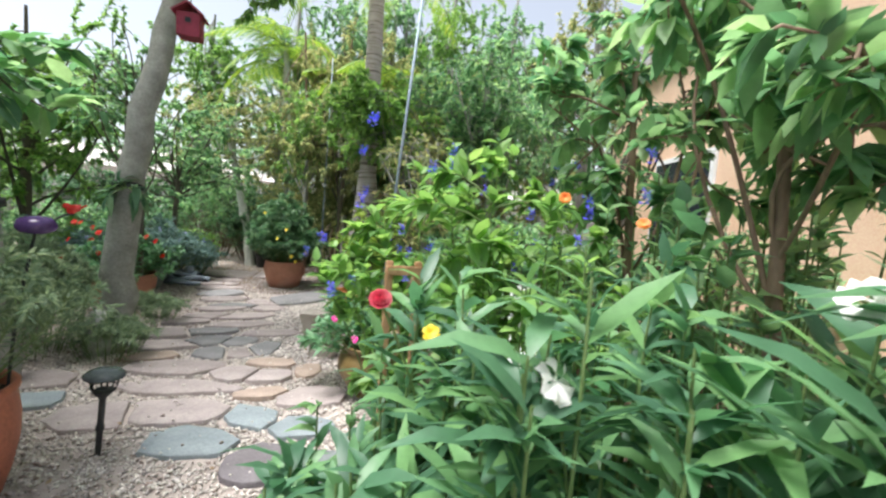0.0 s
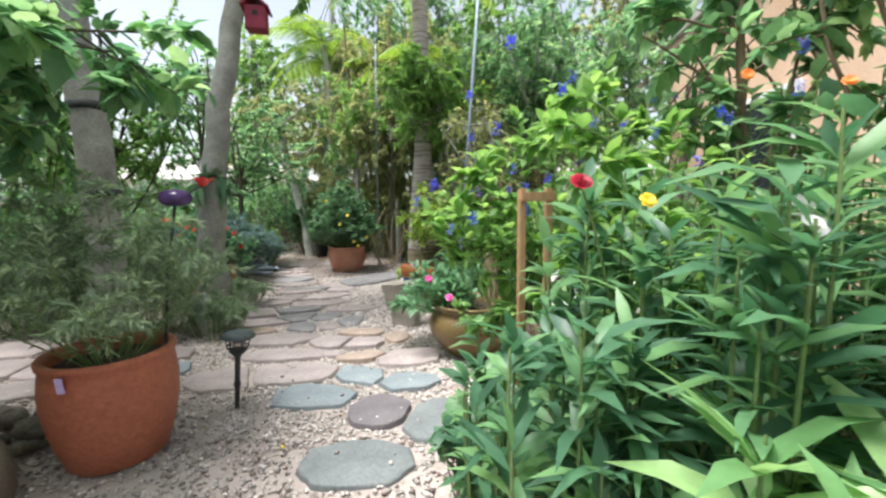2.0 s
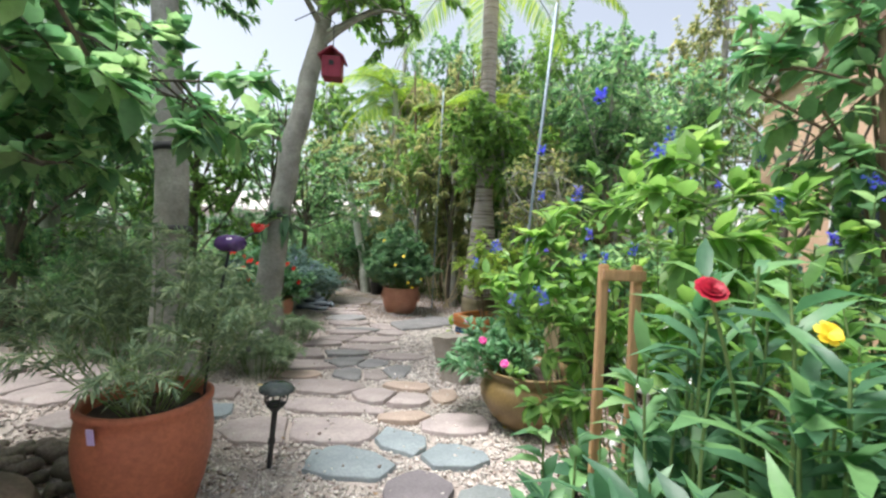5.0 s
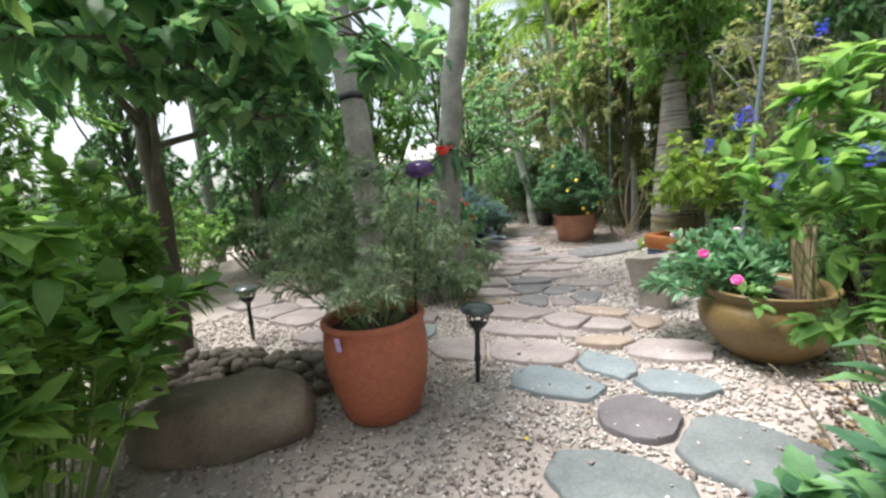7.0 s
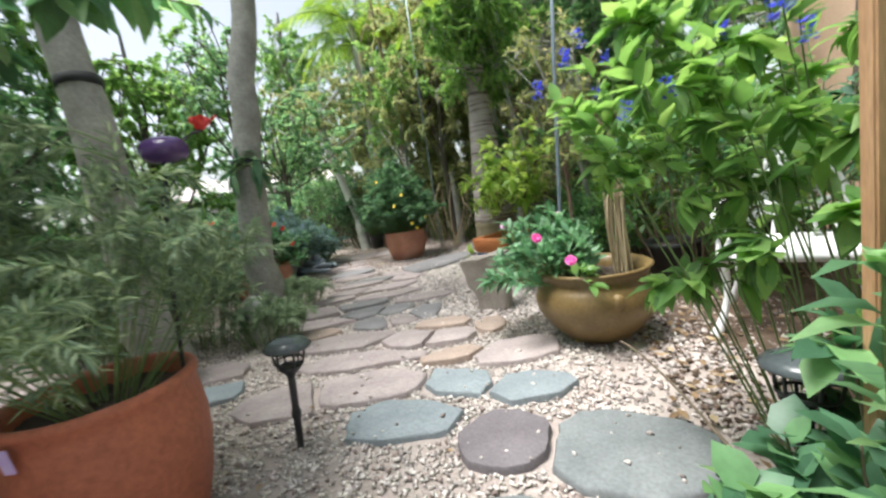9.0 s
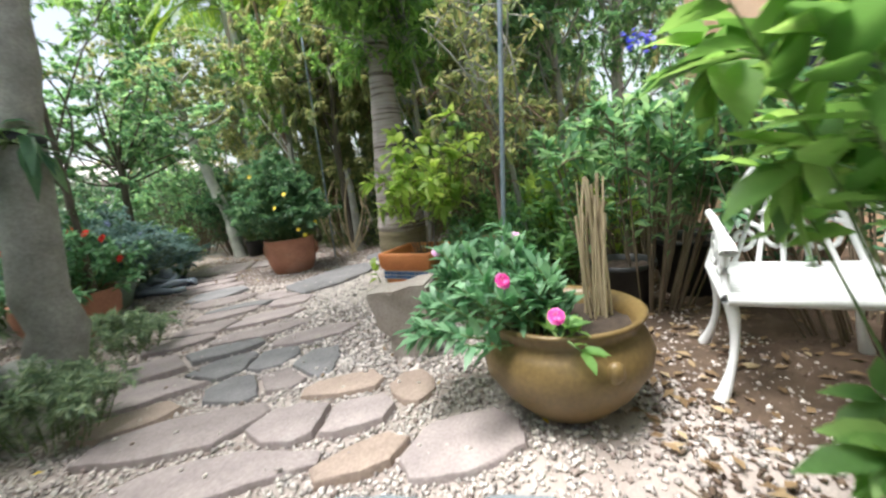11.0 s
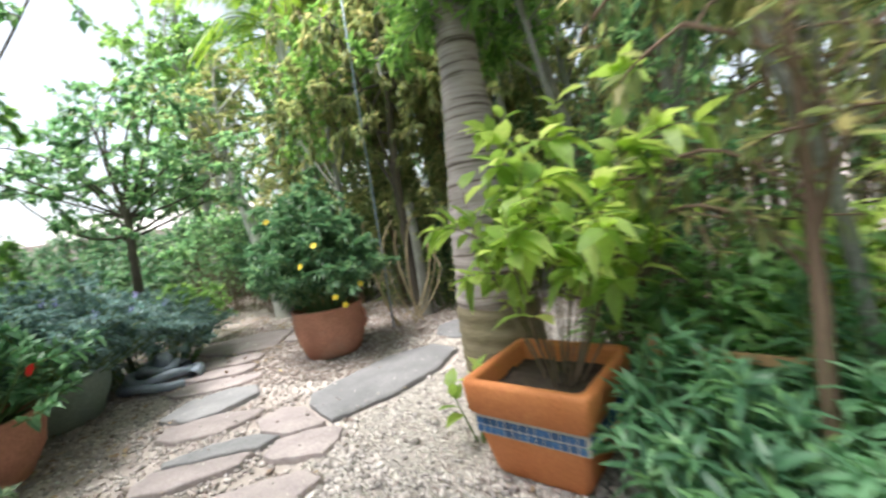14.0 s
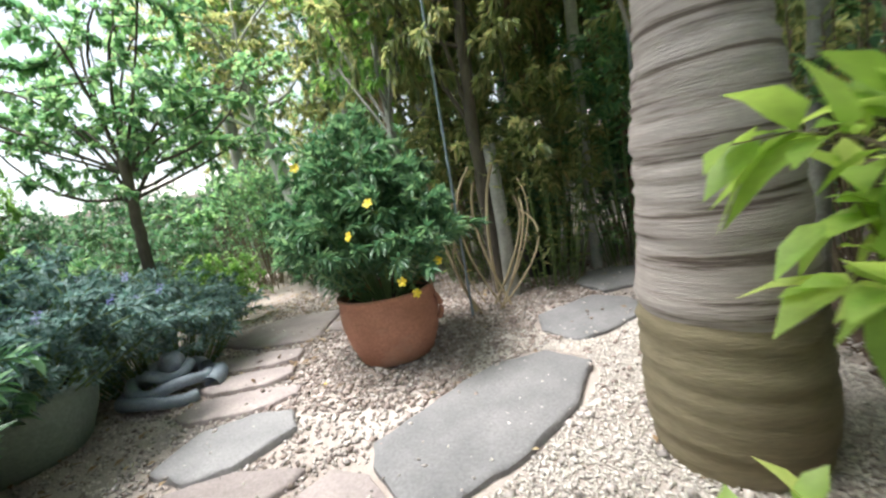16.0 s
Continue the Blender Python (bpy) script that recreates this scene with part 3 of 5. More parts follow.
flagstone(-1.45, 8.50, 0.66, 0.60, 30, SLAB_GREY, grow=1.0)
flagstone(-1.04, 1.84, 0.54, 0.34, 10, SLAB_SLATE, 9, 0.7, 1.0)
build_paving()

# ---------- loose gravel ----------
def on_slab(x, y):
    hit = np.zeros(len(x), bool)
    for sx0, sy0, w, d, a in LAID:
        dx, dy = x - sx0, y - sy0
        u, v = dx * math.cos(a) + dy * math.sin(a), -dx * math.sin(a) + dy * math.cos(a)
        hit |= (np.abs(u / (w / 2)) ** 3 + np.abs(v / (d / 2)) ** 3) < 0.95
    return hit


def gravel(name, count, x0, x1, y0, y1, lo, hi, material, label, keep=0.0):
    x, y = rng.uniform(x0, x1, count), rng.uniform(y0, y1, count)
    ok = ~on_slab(x, y) | (rng.random(count) < keep)
    if hi > 0.016:
        ok &= (((x + 1.6) / 0.85) ** 2 + ((y - 6.35) / 1.05) ** 2 > 1) | (rng.random(count) < 0.12)
    x, y = x[ok], y[ok]
    n = len(x)
    s = rng.uniform(lo, hi, n) * rng.uniform(0.6, 1.0, n)
    z = np.where(on_slab(x, y), 0.026, np.array([ground_height(a, b) for a, b in zip(x, y)]) - 0.006)
    octa = np.array([(1, 0, 0), (0, 1, 0), (-1, 0, 0), (0, -1, 0), (0, 0, 1), (0, 0, -1), ], float)
    v = octa[None] * rng.uniform(0.6, 1.2, (n, 6, 1)) * s[:, None, None] * np.stack([rng.uniform(0.7, 1.3, n), rng.uniform(0.6, 1.1, n), rng.uniform(0.45, 0.8, n)], 1)[:, None, :]
    v += rng.normal(size=v.shape) * s[:, None, None] * 0.16
    a = rng.uniform(0, 6.28, n)
    c, sn = np.cos(a)[:, None], np.sin(a)[:, None]
    v = np.stack([v[:, :, 0] * c - v[:, :, 1] * sn, v[:, :, 0] * sn + v[:, :, 1] * c, v[:, :, 2]], 2) + np.stack([x, y, z + s * 0.2], 1)[:, None, :]
    tri = np.array([(0, 1, 4), (1, 2, 4), (2, 3, 4), (3, 0, 4), (1, 0, 5), (2, 1, 5), (3, 2, 5), (0, 3, 5)])
    f = (np.arange(n)[:, None, None] * 6 + tri[None]).reshape(-1, 3)
    ob = put(name, mesh_np(name, v.reshape(-1, 3), f), material, None, round_=False)
    tagged(ob, label, "gravel", kind="stuff")


gravel("gravel", 62000, -5.2, 0.6, 0.4, 9.5, 0.008, 0.022, GRAVEL, "loose pale gravel chips on the ground", 0.02)
gravel("gravel", 8500, -5.2, 0.6, 0.4, 9.5, 0.010, 0.026, GRAVEL_DARK, "scattered darker gravel chips on the ground", 0.01)
gravel("gravel", 7000, -2.4, -0.9, 3.8, 6.6, 0.014, 0.034, GRAVEL, "coarser pale stone chips beside the path")
gravel("gravel", 7000, -4.2, -1.6, 6.6, 9.5, 0.012, 0.030, GRAVEL_DARK, "brownish gravel chips beside the pots", 0.01)


def litter(count, x0, x1, y0, y1, length, material, label):
    p = np.stack([rng.uniform(x0, x1, count), rng.uniform(y0, y1, count), np.full(count, 0.02)], 1)
    d = unit(count) * [1, 1, 0.12]
    v, f = leaves_np(p, d, np.tile([0, 0, 1.0], (count, 1)) + unit(count) * 0.25, length * rng.uniform(0.5, 1.2, count), length * 0.4, 0.3, 0.1, False)
    v[:, 2] = np.maximum(v[:, 2], 0.008)
    ob = put("fallen_leaves", mesh_np("fallen_leaves", v, f), material)
    tagged(ob, label, "leaf litter", kind="stuff")


MULCH = surface("bark_mulch", [(0.3, (0.05, 0.033, 0.022)), (0.7, (0.14, 0.095, 0.065))], 6, 110, 0.95, relief=1.0, blotch=(0.62, (0.19, 0.14, 0.10)))
MULCH_CHIP = surface("bark_chip", [(0.3, (0.08, 0.052, 0.036)), (0.7, (0.22, 0.155, 0.11))], 9, 120, 0.95, relief=0.4, vary=0.5, island=True)


def mulch_bed():
    """A bed of dark mulch that lies over the gravel on the house side, with an uneven edge."""
    bm = bmesh.new()
    bmesh.ops.create_grid(bm, x_segments=90, y_segments=140, size=1)
    for v in bm.verts:
        u, w = (v.co.x + 1) / 2, (v.co.y + 1) / 2
        y = 0.6 + 8.0 * w
        edge = 0.12 if y < 2.9 else max(-0.75, 0.12 - 0.55 * (y - 2.9))
        edge += 0.16 * noise.noise(Vector((y * 1.3, 2, 0))) + 0.05 * noise.noise(Vector((y * 6, 5, 0)))
        x = edge + (2.5 - edge) * u
        v.co = Vector((x, y, ground_height(x, y) + 0.014 * min(1, u * 30) - 0.012 + 0.01 * noise.noise(Vector((x * 9, y * 9, 1)))))
    bed = part("mulch", bm, MULCH, None)
    tagged(bed, "dark brown bark mulch under the shrubs beside the house", "ground", kind="structure")


mulch_bed()
gravel("bark_chips", 9000, -0.35, 2.3, 2.4, 7.5, 0.010, 0.024, MULCH_CHIP, "loose brown bark chips under the shrubs")
GRAVEL_PALE = surface("pale_sand_chips", [(0.3, (0.68, 0.62, 0.56)), (0.7, (0.82, 0.77, 0.71))], 9, 120, 0.9, relief=0.3, vary=0.3, island=True)
gravel("gravel", 42000, -2.5, -0.8, 5.2, 7.5, 0.004, 0.0125, GRAVEL_PALE, "fine pale chips spread round the palm", 0.01)
gravel("gravel", 9000, -3.2, -0.6, 2.0, 4.2, 0.008, 0.018, GRAVEL_PALE, "fine pale chips between the flagstones", 0.01)


litter(2600, -9, 3, 8.4, 13, 0.09, LEAF_DRY, "brown fallen leaves under the trees")
litter(1500, -0.4, 2.6, 0.2, 8, 0.08, LEAF_DRY, "brown fallen leaves under the shrubs")
litter(1500, -9, -3.7, 3.2, 9, 0.07, LEAF_DRY, "brown fallen leaves among the pots")
litter(60, -3.5, -0.6, 2, 8, 0.05, LEAF_DRY, "a few dry leaves on the path")
litter(12, -3.8, -0.6, 1.8, 7.2, 0.05, PETAL_YELLOW, "yellow fallen petals on the path")


# ---------- houses, walls and distance ----------
def house():
    e = thing("house", (2.7, 1.4, 0), "peach stucco house with a dark patio opening and a brown eave", "house")
    part("wall", move(box_bm(0.25, 6.0, 3.8, 0.01), pose(0, 3.2, 0)), STUCCO, e)
    part("wall", move(box_bm(0.25, 4.6, 1.9, 0.01, 1.9), pose(0, -2.15, 0)), STUCCO, e)
    part("wall", move(box_bm(5.0, 0.25, 3.8, 0.01), pose(2.64, 6.08, 0)), STUCCO, e)
    w = new("window")
    w.parent = e
    w.location = (-0.13, 3.8, 1.2)
    part("frame", box_bm(0.06, 1.3, 1.2, 0.01), WHITE_IRON, w)
    part("pane", move(box_bm(0.02, 1.16, 1.06, 0), pose(-0.035, 0, 0.07)), WINDOW_DARK, w)
    for i in range(5):
        part("board", move(box_bm(0.05, 4.6, 0.22, 0.008, 0.8 + 0.225 * i), pose(-0.02 - 0.004 * (i % 2), -2.15, 0)), SIDING, e)
    part("roof", move(box_bm(6.4, 11.5, 0.12, 0.02), pose(2.9, 1.0, 4.2, 0, -8, 0)), ROOF, e)
    part("eave", move(box_bm(0.06, 11.5, 0.2, 0.01), pose(-0.2, 1.0, 3.62)), SIDING, e)


house()


def far_house(x, y, turn, w, label):
    e = thing("house", (x, y, 0), label, "house", "neighbouring houses", turn=turn)
    part("wall", box_bm(w, 6, 2.7, 0.02), PLASTER_GREY, e)
    bm = bmesh.new()
    q = [bm.verts.new(c) for c in ((-w / 2 - 0.5, -3.6, 2.7), (w / 2 + 0.5, -3.6, 2.7), (w / 2 + 0.5, 3.6, 2.7), (-w / 2 - 0.5, 3.6, 2.7), (-w / 2 + 2.4, 0, 4.0), (w / 2 - 2.4, 0, 4.0))]
    for f in ((0, 1, 5, 4), (1, 2, 5), (2, 3, 4, 5), (3, 0, 4), (3, 2, 1, 0)):
        bm.faces.new([q[i] for i in f])
    part("roof", bm, ROOF, e, round_=False)
    for i in (-1, 1):
        win = new("window")
        win.parent = e
        win.location = (i * w * 0.25, -3.02, 0.9)
        part("frame", box_bm(1.3, 0.06, 1.2, 0.01), WHITE_IRON, win)
        part("pane", move(box_bm(1.16, 0.02, 1.06, 0), pose(0, -0.035, 0.07)), WINDOW_DARK, win)


far_house(-19, 25, 35, 13, "single-storey grey plaster house with a pale hipped roof")
far_house(4, 30, 0, 14, "single-storey plaster house beyond the trees")


def garden_wall(x, y, turn, w, h):
    ob = part("wall_garden", move(box_bm(w, 0.2, h, 0.015), pose(x, y, 0, 0, 0, turn)), PLASTER_GREY, None)
    tagged(ob, "low grey plastered garden wall behind the shrubs", "wall", kind="structure")
    cap = part("trim", move(box_bm(w + 0.04, 0.26, 0.06, 0.012, h + 0.001), pose(x, y, 0, 0, 0, turn)), PLASTER_GREY, None)
    tagged(cap, "plastered coping of the garden wall", "coping", kind="structure")


garden_wall(-9.2, 12.2, 28, 9.0, 1.25)
garden_wall(0.5, 15.2, 0, 13.0, 1.5)
garden_wall(-12.6, 3.0, 80, 13.5, 1.3)
garden_wall(-4.5, -4.6, 0, 17, 1.6)

# ---------- trees ----------
def ringed(line_base, line_top, r0, r1):
    t = np.linspace(0, 1, 5)[:, None]
    return np.array(line_base) * (1 - t) + np.array(line_top) * t


def strap(parent, z, line, r, name="strap"):
    t = z / line[-1][2]
    p, _ = along(np.asarray(line, float), np.array([t]))
    d = np.asarray(line[-1], float) - line[0]
    d /= np.linalg.norm(d)
    put(name, mesh_np(name, *tube([p[0] - d * 0.035, p[0] - d * 0.03, p[0] + d * 0.03, p[0] + d * 0.035], [r * 0.9, r + 0.012, r + 0.012, r * 0.9], 16)), BLACK_STRAP, parent, "black rubber strap")
    return p[0]


# the leaning grey tree with the bird house
L1 = [(0, 0, -0.05), (0.01, 0.07, 0.7), (0.05, 0.15, 1.6), (0.13, 0.35, 2.7), (0.20, 0.6, 3.7), (0.25, 0.8, 4.8)]
t1 = tree("tree", (-3.52, 4.16, 0), "leaning grey tree trunk with a strapped-on orchid", L1, (0.17, 0.145, 0.13, 0.115, 0.105, 0.08), BARK_GREY,
          (0.7, 0.2, 4.9, 2.2, 2.1, 1.3), 16, 60, 0.12, 0.055, LEAF_BRIGHT, 8, fork=0.78)
p = strap(t1, 1.85, L1, 0.127)
orchid = plant("orchid", tuple(Vector(p) + Vector((-3.52 + 0.10, 4.16 - 0.14, -0.02))), "dark-leaved orchid tied to the tree trunk", "orchid", 0.17, 0.15, -0.14, 0.12, 12, 6, 0.17, 0.06, LEAF_DARK, foot=0.03, droop=0.9)
# the second grey tree
L2 = [(0.10, -0.05, -0.05), (0.06, -0.03, 0.8), (0.02, 0, 1.5), (-0.14, 0.06, 2.4), (-0.36, 0.16, 3.6), (-0.5, 0.2, 4.6)]
t2 = tree("tree", (-3.42, 2.92, 0), "grey tree trunk with black straps", L2, (0.17, 0.13, 0.12, 0.11, 0.10, 0.07), BARK_GREY,
          (-0.9, 0.3, 4.5, 2.1, 2.1, 1.3), 15, 60, 0.12, 0.055, LEAF_TREE, 8, fork=0.78)
strap(t2, 2.35, L2, 0.112)
strap(t2, 1.62, L2, 0.12)

# broad-leaved tree over the boulder
tree("tree", (-4.3, 1.55, 0), "dark-barked tree with broad drooping leaves", [(0, 0, -0.05), (0.05, 0.02, 0.9), (0.02, 0.05, 1.8), (0.25, 0.1, 2.8)], (0.085, 0.075, 0.065, 0.04), BARK_DARK,
     (1.25, -0.05, 2.3, 1.35, 1.35, 0.75), 22, 30, 0.14, 0.10, LEAF_TREE, 8, True)
tree("tree", (-3.3, -0.6, 0), "leafy tree with bright broad leaves", [(0, 0, -0.05), (0, 0.05, 1.0), (0.1, 0.1, 2.4)], (0.09, 0.08, 0.05), BARK_DARK,
     (0.7, 0.6, 2.4, 1.2, 1.1, 0.7), 14, 26, 0.14, 0.08, LEAF_BRIGHT, 7, True)
for x, y, h in ((-6.6, 3.6, 4.2), (-8.2, 2.6, 4.6), (-7.2, 0.9, 4.4), (-5.9, -0.9, 4.2), (-9.0, 5.6, 4.6), (-6.4, 5.9, 4.0), (-10.5, 8.5, 4.6), (-8.2, -1.6, 4.6), (-10.4, 0.8, 5.0)):
    tree("tree", (x, y, 0), "slim dark-stemmed garden tree with a light crown", [(0, 0, -0.05), (0.06, 0.03, h * 0.4), (rng.uniform(-0.3, 0.3), 0.1, h)], (0.07, 0.055, 0.02), BARK_DARK,
         (0.1, 0, h * 0.6, 1.6, 1.6, h * 0.5), 20, 100, 0.085, 0.045, (LEAF_TREE, LEAF_BRIGHT)[int(rng.random() < 0.4)], 9, group="slim garden trees", fork=0.25)
# double-stemmed slim tree left of the leaning tree
for dx in (0, 0.16):
    tree("tree", (-4.35 + dx, 5.3 + dx * 0.4, 0), "thin dark double-stemmed sapling", [(0, 0, -0.05), (0.03, 0, 1.4), (-0.05, 0.06, 3.2)], (0.03, 0.026, 0.012), BARK_DARK,
         (0, 0, 2.9, 0.9, 0.9, 0.8), 8, 22, 0.08, 0.045, LEAF_TREE, 5, group="thin saplings")


# ---------- the bottle palm ----------
def palm_trunk(place, label, height, profile, lean=(0, 0)):
    e = thing("palm_tree", place, label, "palm tree")
    rings = int(height / 0.022)
    prof = []
    zs = np.linspace(-0.04, height, rings)
    zz, rr = zip(*profile)
    for i, z in enumerate(zs):
        r = np.interp(z, zz, rr)
        g = (rng.random() < 0.28) * -0.007 + rng.normal() * 0.002
        if 0.49 < z < 0.53:
            g -= 0.014
        prof.append((r + g, z))
    v, f = revolve(prof, 56, 0.008)
    a = np.arctan2(v[:, 1], v[:, 0])
    v[:, 2] += 0.010 * np.sin(a * 2 + v[:, 2] * 3) + 0.005 * np.sin(a * 5 + v[:, 2] * 11)
    v[:, 0] += lean[0] * np.maximum(v[:, 2], 0) / height
    v[:, 1] += lean[1] * np.maximum(v[:, 2], 0) / height
    cut = int(np.searchsorted(zs, 0.51)) * 56
    lower = f[:, 0] < cut
    put("trunk", mesh_np("trunk", v, f[~lower]), PALM_BARK, e)
    put("trunk_base", mesh_np("trunk_base", v, f[lower]), PALM_BOOT, e, "swollen olive-brown trunk base")
    return e


def frond(parent, origin, direction, length, leaf=LEAF_PALM, leaflet=0.42, n=46, arch=0.55, hang=0.5):
    d = np.array(direction, float)
    d /= np.linalg.norm(d)
    t = np.linspace(0, 1, 14)[:, None]
    rib = np.array(origin) + d * length * t + np.array([0, 0, -1.0]) * arch * length * t * t
    fr = put("frond", mesh_np("frond", *tube(rib, np.linspace(0.018, 0.004, 14), 5)), STEM_GREEN, parent)
    tt = np.repeat(np.linspace(0.15, 0.99, n), 2)
    p, q = along(rib, tt)
    q = q / np.linalg.norm(q, axis=1)[:, None]
    s = np.cross(q, [0, 0, 1.0])
    s /= np.linalg.norm(s, axis=1)[:, None] + 1e-9
    side = np.tile([1.0, -1.0], n)[:, None]
    w = s * side + q * 0.55 + np.array([0, 0, 0.12])
    L = leaflet * np.sin(np.clip(tt * 2.6 + 0.5, 0, 3.0)) + 0.06
    nn = np.cross(w, q) * side
    put("frond_blade", mesh_np("frond_blade", *leaves_np(p, w, np.tile([0, 0, 1.0], (2 * n, 1)) + 0.2 * unit(2 * n), L, 0.03, 0.3, hang)), leaf, fr, kind="stuff")


palm = palm_trunk((-1.44, 6.30, 0), "stout bottle palm trunk with grey-brown ring scars", 5.4,
                  [(-0.05, 0.24), (0.0, 0.26), (0.2, 0.28), (0.48, 0.275), (0.7, 0.25), (1.1, 0.225), (1.5, 0.18), (2.0, 0.13), (3.2, 0.12), (5.4, 0.11)], (-0.05, 0.1))
for i in range(7):
    a = i * 0.9
    frond(palm, (-0.05, 0.1, 5.3), (math.cos(a), math.sin(a), 0.6), 2.2, arch=0.85)


def feather_palm(place, height, r, fronds, size, label, lean=(0, 0), leaf=LEAF_PALM, group="feather palms", aim=None):
    e = thing("palm_tree", place, label, "palm tree", group)
    line = [(0, 0, -0.05), (lean[0] * 0.3, lean[1] * 0.3, height * 0.5), (lean[0], lean[1], height)]
    put("trunk", mesh_np("trunk", *tube(along(np.array(line, float), np.linspace(0, 1, 40))[0], r * (1 + 0.06 * (np.arange(40) % 2)), 12)), BARK_PALE, e)
    for i in range(fronds):
        a = i * 2 * math.pi / fronds + rng.uniform(-0.2, 0.2)
        frond(e, (lean[0], lean[1], height), (math.cos(a), math.sin(a), rng.uniform(0.3, 1.3)), size * rng.uniform(0.85, 1.1), leaf, size * 0.24, 40, rng.uniform(0.5, 1.0))
    return e


feather_palm((-2.6, 9.6, 0), 3.9, 0.05, 9, 2.0, "slender palm with arching yellow-green fronds", (0.05, 0))
feather_palm((-1.55, 9.0, 0), 4.0, 0.05, 9, 1.9, "slender palm with arching yellow-green fronds", (0.1, -0.1))
feather_palm((-4.6, 11.3, 0), 5.6, 0.07, 10, 2.2, "slender palm with arching yellow-green fronds", (-0.4, 0))
feather_palm((-5.0, 11.6, 0), 5.2, 0.07, 10, 2.2, "slender palm with arching yellow-green fronds", (-0.2, 0.2))
feather_palm((0.4, 10.6, 0), 4.4, 0.06, 9, 2.1, "slender palm with arching yellow-green fronds", (0, 0))
feather_palm((-3.4, 13.4, 0), 5.0, 0.06, 9, 2.1, "slender palm with arching yellow-green fronds", (0.2, 0))

# leafy trees round the palm and along the house side
for x, y, h, cx, cy, cz, r, m in ((-0.75, 7.1, 4.0, -0.75, -0.5, 2.75, 0.95, LEAF_BRIGHT), (-0.2, 6.6, 4.2, 0.0, -0.1, 3.0, 1.1, LEAF_TREE), (0.3, 6.1, 4.4, -0.2, 0, 3.1, 1.0, LEAF_TREE),
                                  (1.5, 7.4, 4.6, 0, 0, 3.2, 1.3, LEAF_TREE), (-1.2, 8.1, 4.4, 0, 0, 3.2, 1.0, LEAF_OLIVE), (-3.3, 8.6, 4.2, 0, 0.2, 3.2, 1.0, LEAF_BRIGHT)):
    tree("tree", (x, y, 0), "slim tree with a spreading light green crown", [(0, 0, -0.05), (0.05, 0, h * 0.4), (cx * 0.5, cy * 0.5, h * 0.8)], (0.05, 0.04, 0.02), BARK_GREY,
         (cx, cy, cz, r, r, 0.95), 18, 30, 0.11, 0.045, m, 8, group="light green trees", fork=0.4)

tree("tree", (-0.95, 6.05, 0), "slim tree whose bright crown hides the top of the palm trunk", [(0, 0, -0.05), (0.03, 0, 1.3), (-0.25, -0.15, 2.7)], (0.022, 0.018, 0.012), BARK_GREY,
     (-0.4, -0.35, 2.72, 0.85, 0.6, 0.5), 16, 40, 0.10, 0.045, LEAF_BRIGHT, 8, group="light green trees", fork=0.7)

# trees behind the pots
tree("tree", (-4.75, 9.35, 0), "leaning pale tree trunk with a dark wet foot", [(0, 0, -0.05), (-0.12, 0.1, 0.7), (-0.42, 0.2, 1.7), (-0.85, 0.3, 3.2)], (0.12, 0.10, 0.085, 0.05), BARK_PALE,
     (-0.7, 0.3, 3.4, 1.5, 1.4, 1.0), 14, 60, 0.08, 0.04, LEAF_OLIVE, 7, fork=0.75)
tree("tree", (-5.35, 7.6, 0), "slim grey-barked tree with forking limbs and sparse leaves", [(0, 0, -0.05), (0.03, 0, 1.0), (0.05, 0.03, 1.75)], (0.055, 0.045, 0.04), BARK_DARK,
     (-0.1, 0.1, 2.55, 1.9, 1.5, 0.95), 20, 58, 0.085, 0.045, LEAF_TREE, 8, fork=0.7)
BACK = [(-2.45, 8.45, 0.07), (-2.0, 9.3, 0.05), (-2.9, 9.4, 0.05), (-3.6, 9.6, 0.06), (-1.0, 9.6, 0.07), (-0.3, 9.2, 0.06), (-1.7, 10.4, 0.06), (-3.2, 10.6, 0.05), (-0.6, 10.9, 0.06), (0.9, 9.6, 0.07), (-4.1, 10.6, 0.05), (0.4, 8.2, 0.05)]
for x, y, r in BACK:
    h = rng.uniform(4.0, 5.4)
    b = rng.choice([0, 1, 2])
    tree("tree", (x, y, 0), "slender upright tree with olive-green feathery leaves", [(0, 0, -0.05), (rng.uniform(-0.1, 0.1), 0, h * 0.4), (rng.uniform(-0.3, 0.3), rng.uniform(-0.2, 0.2), h)], (r, r * 0.8, r * 0.3),
         (BARK_BROWN, BARK_GREY, BARK_DARK)[b], (0, 0, h * 0.66, 1.0, 1.0, h * 0.36), 18, 70, 0.085, 0.028, (LEAF_OLIVE, LEAF_TREE)[int(rng.random() < 0.5)], 8, group="slender trees behind the pots", droop=0.9)
for x, y in ((-6.6, 14.5), (-3.2, 15.5), (-0.4, 14.6), (2.4, 13.5), (5.0, 11.5), (-10.5, 16.5), (-8.0, 17.5), (1.2, 17.5), (4.5, 16)):
    h = rng.uniform(4.5, 7.0)
    tree("tree", (x, y, 0), "leafy tree at the back of the garden", [(0, 0, -0.05), (0.1, 0, h * 0.5), (0, 0.1, h)], (0.13, 0.1, 0.03), BARK_GREY,
         (0, 0, h * 0.55, 1.9, 1.6, h * 0.45), 24, 80, 0.12, 0.055, (LEAF_TREE, LEAF_OLIVE)[int(rng.random() < 0.4)], 7, group="trees at the back")
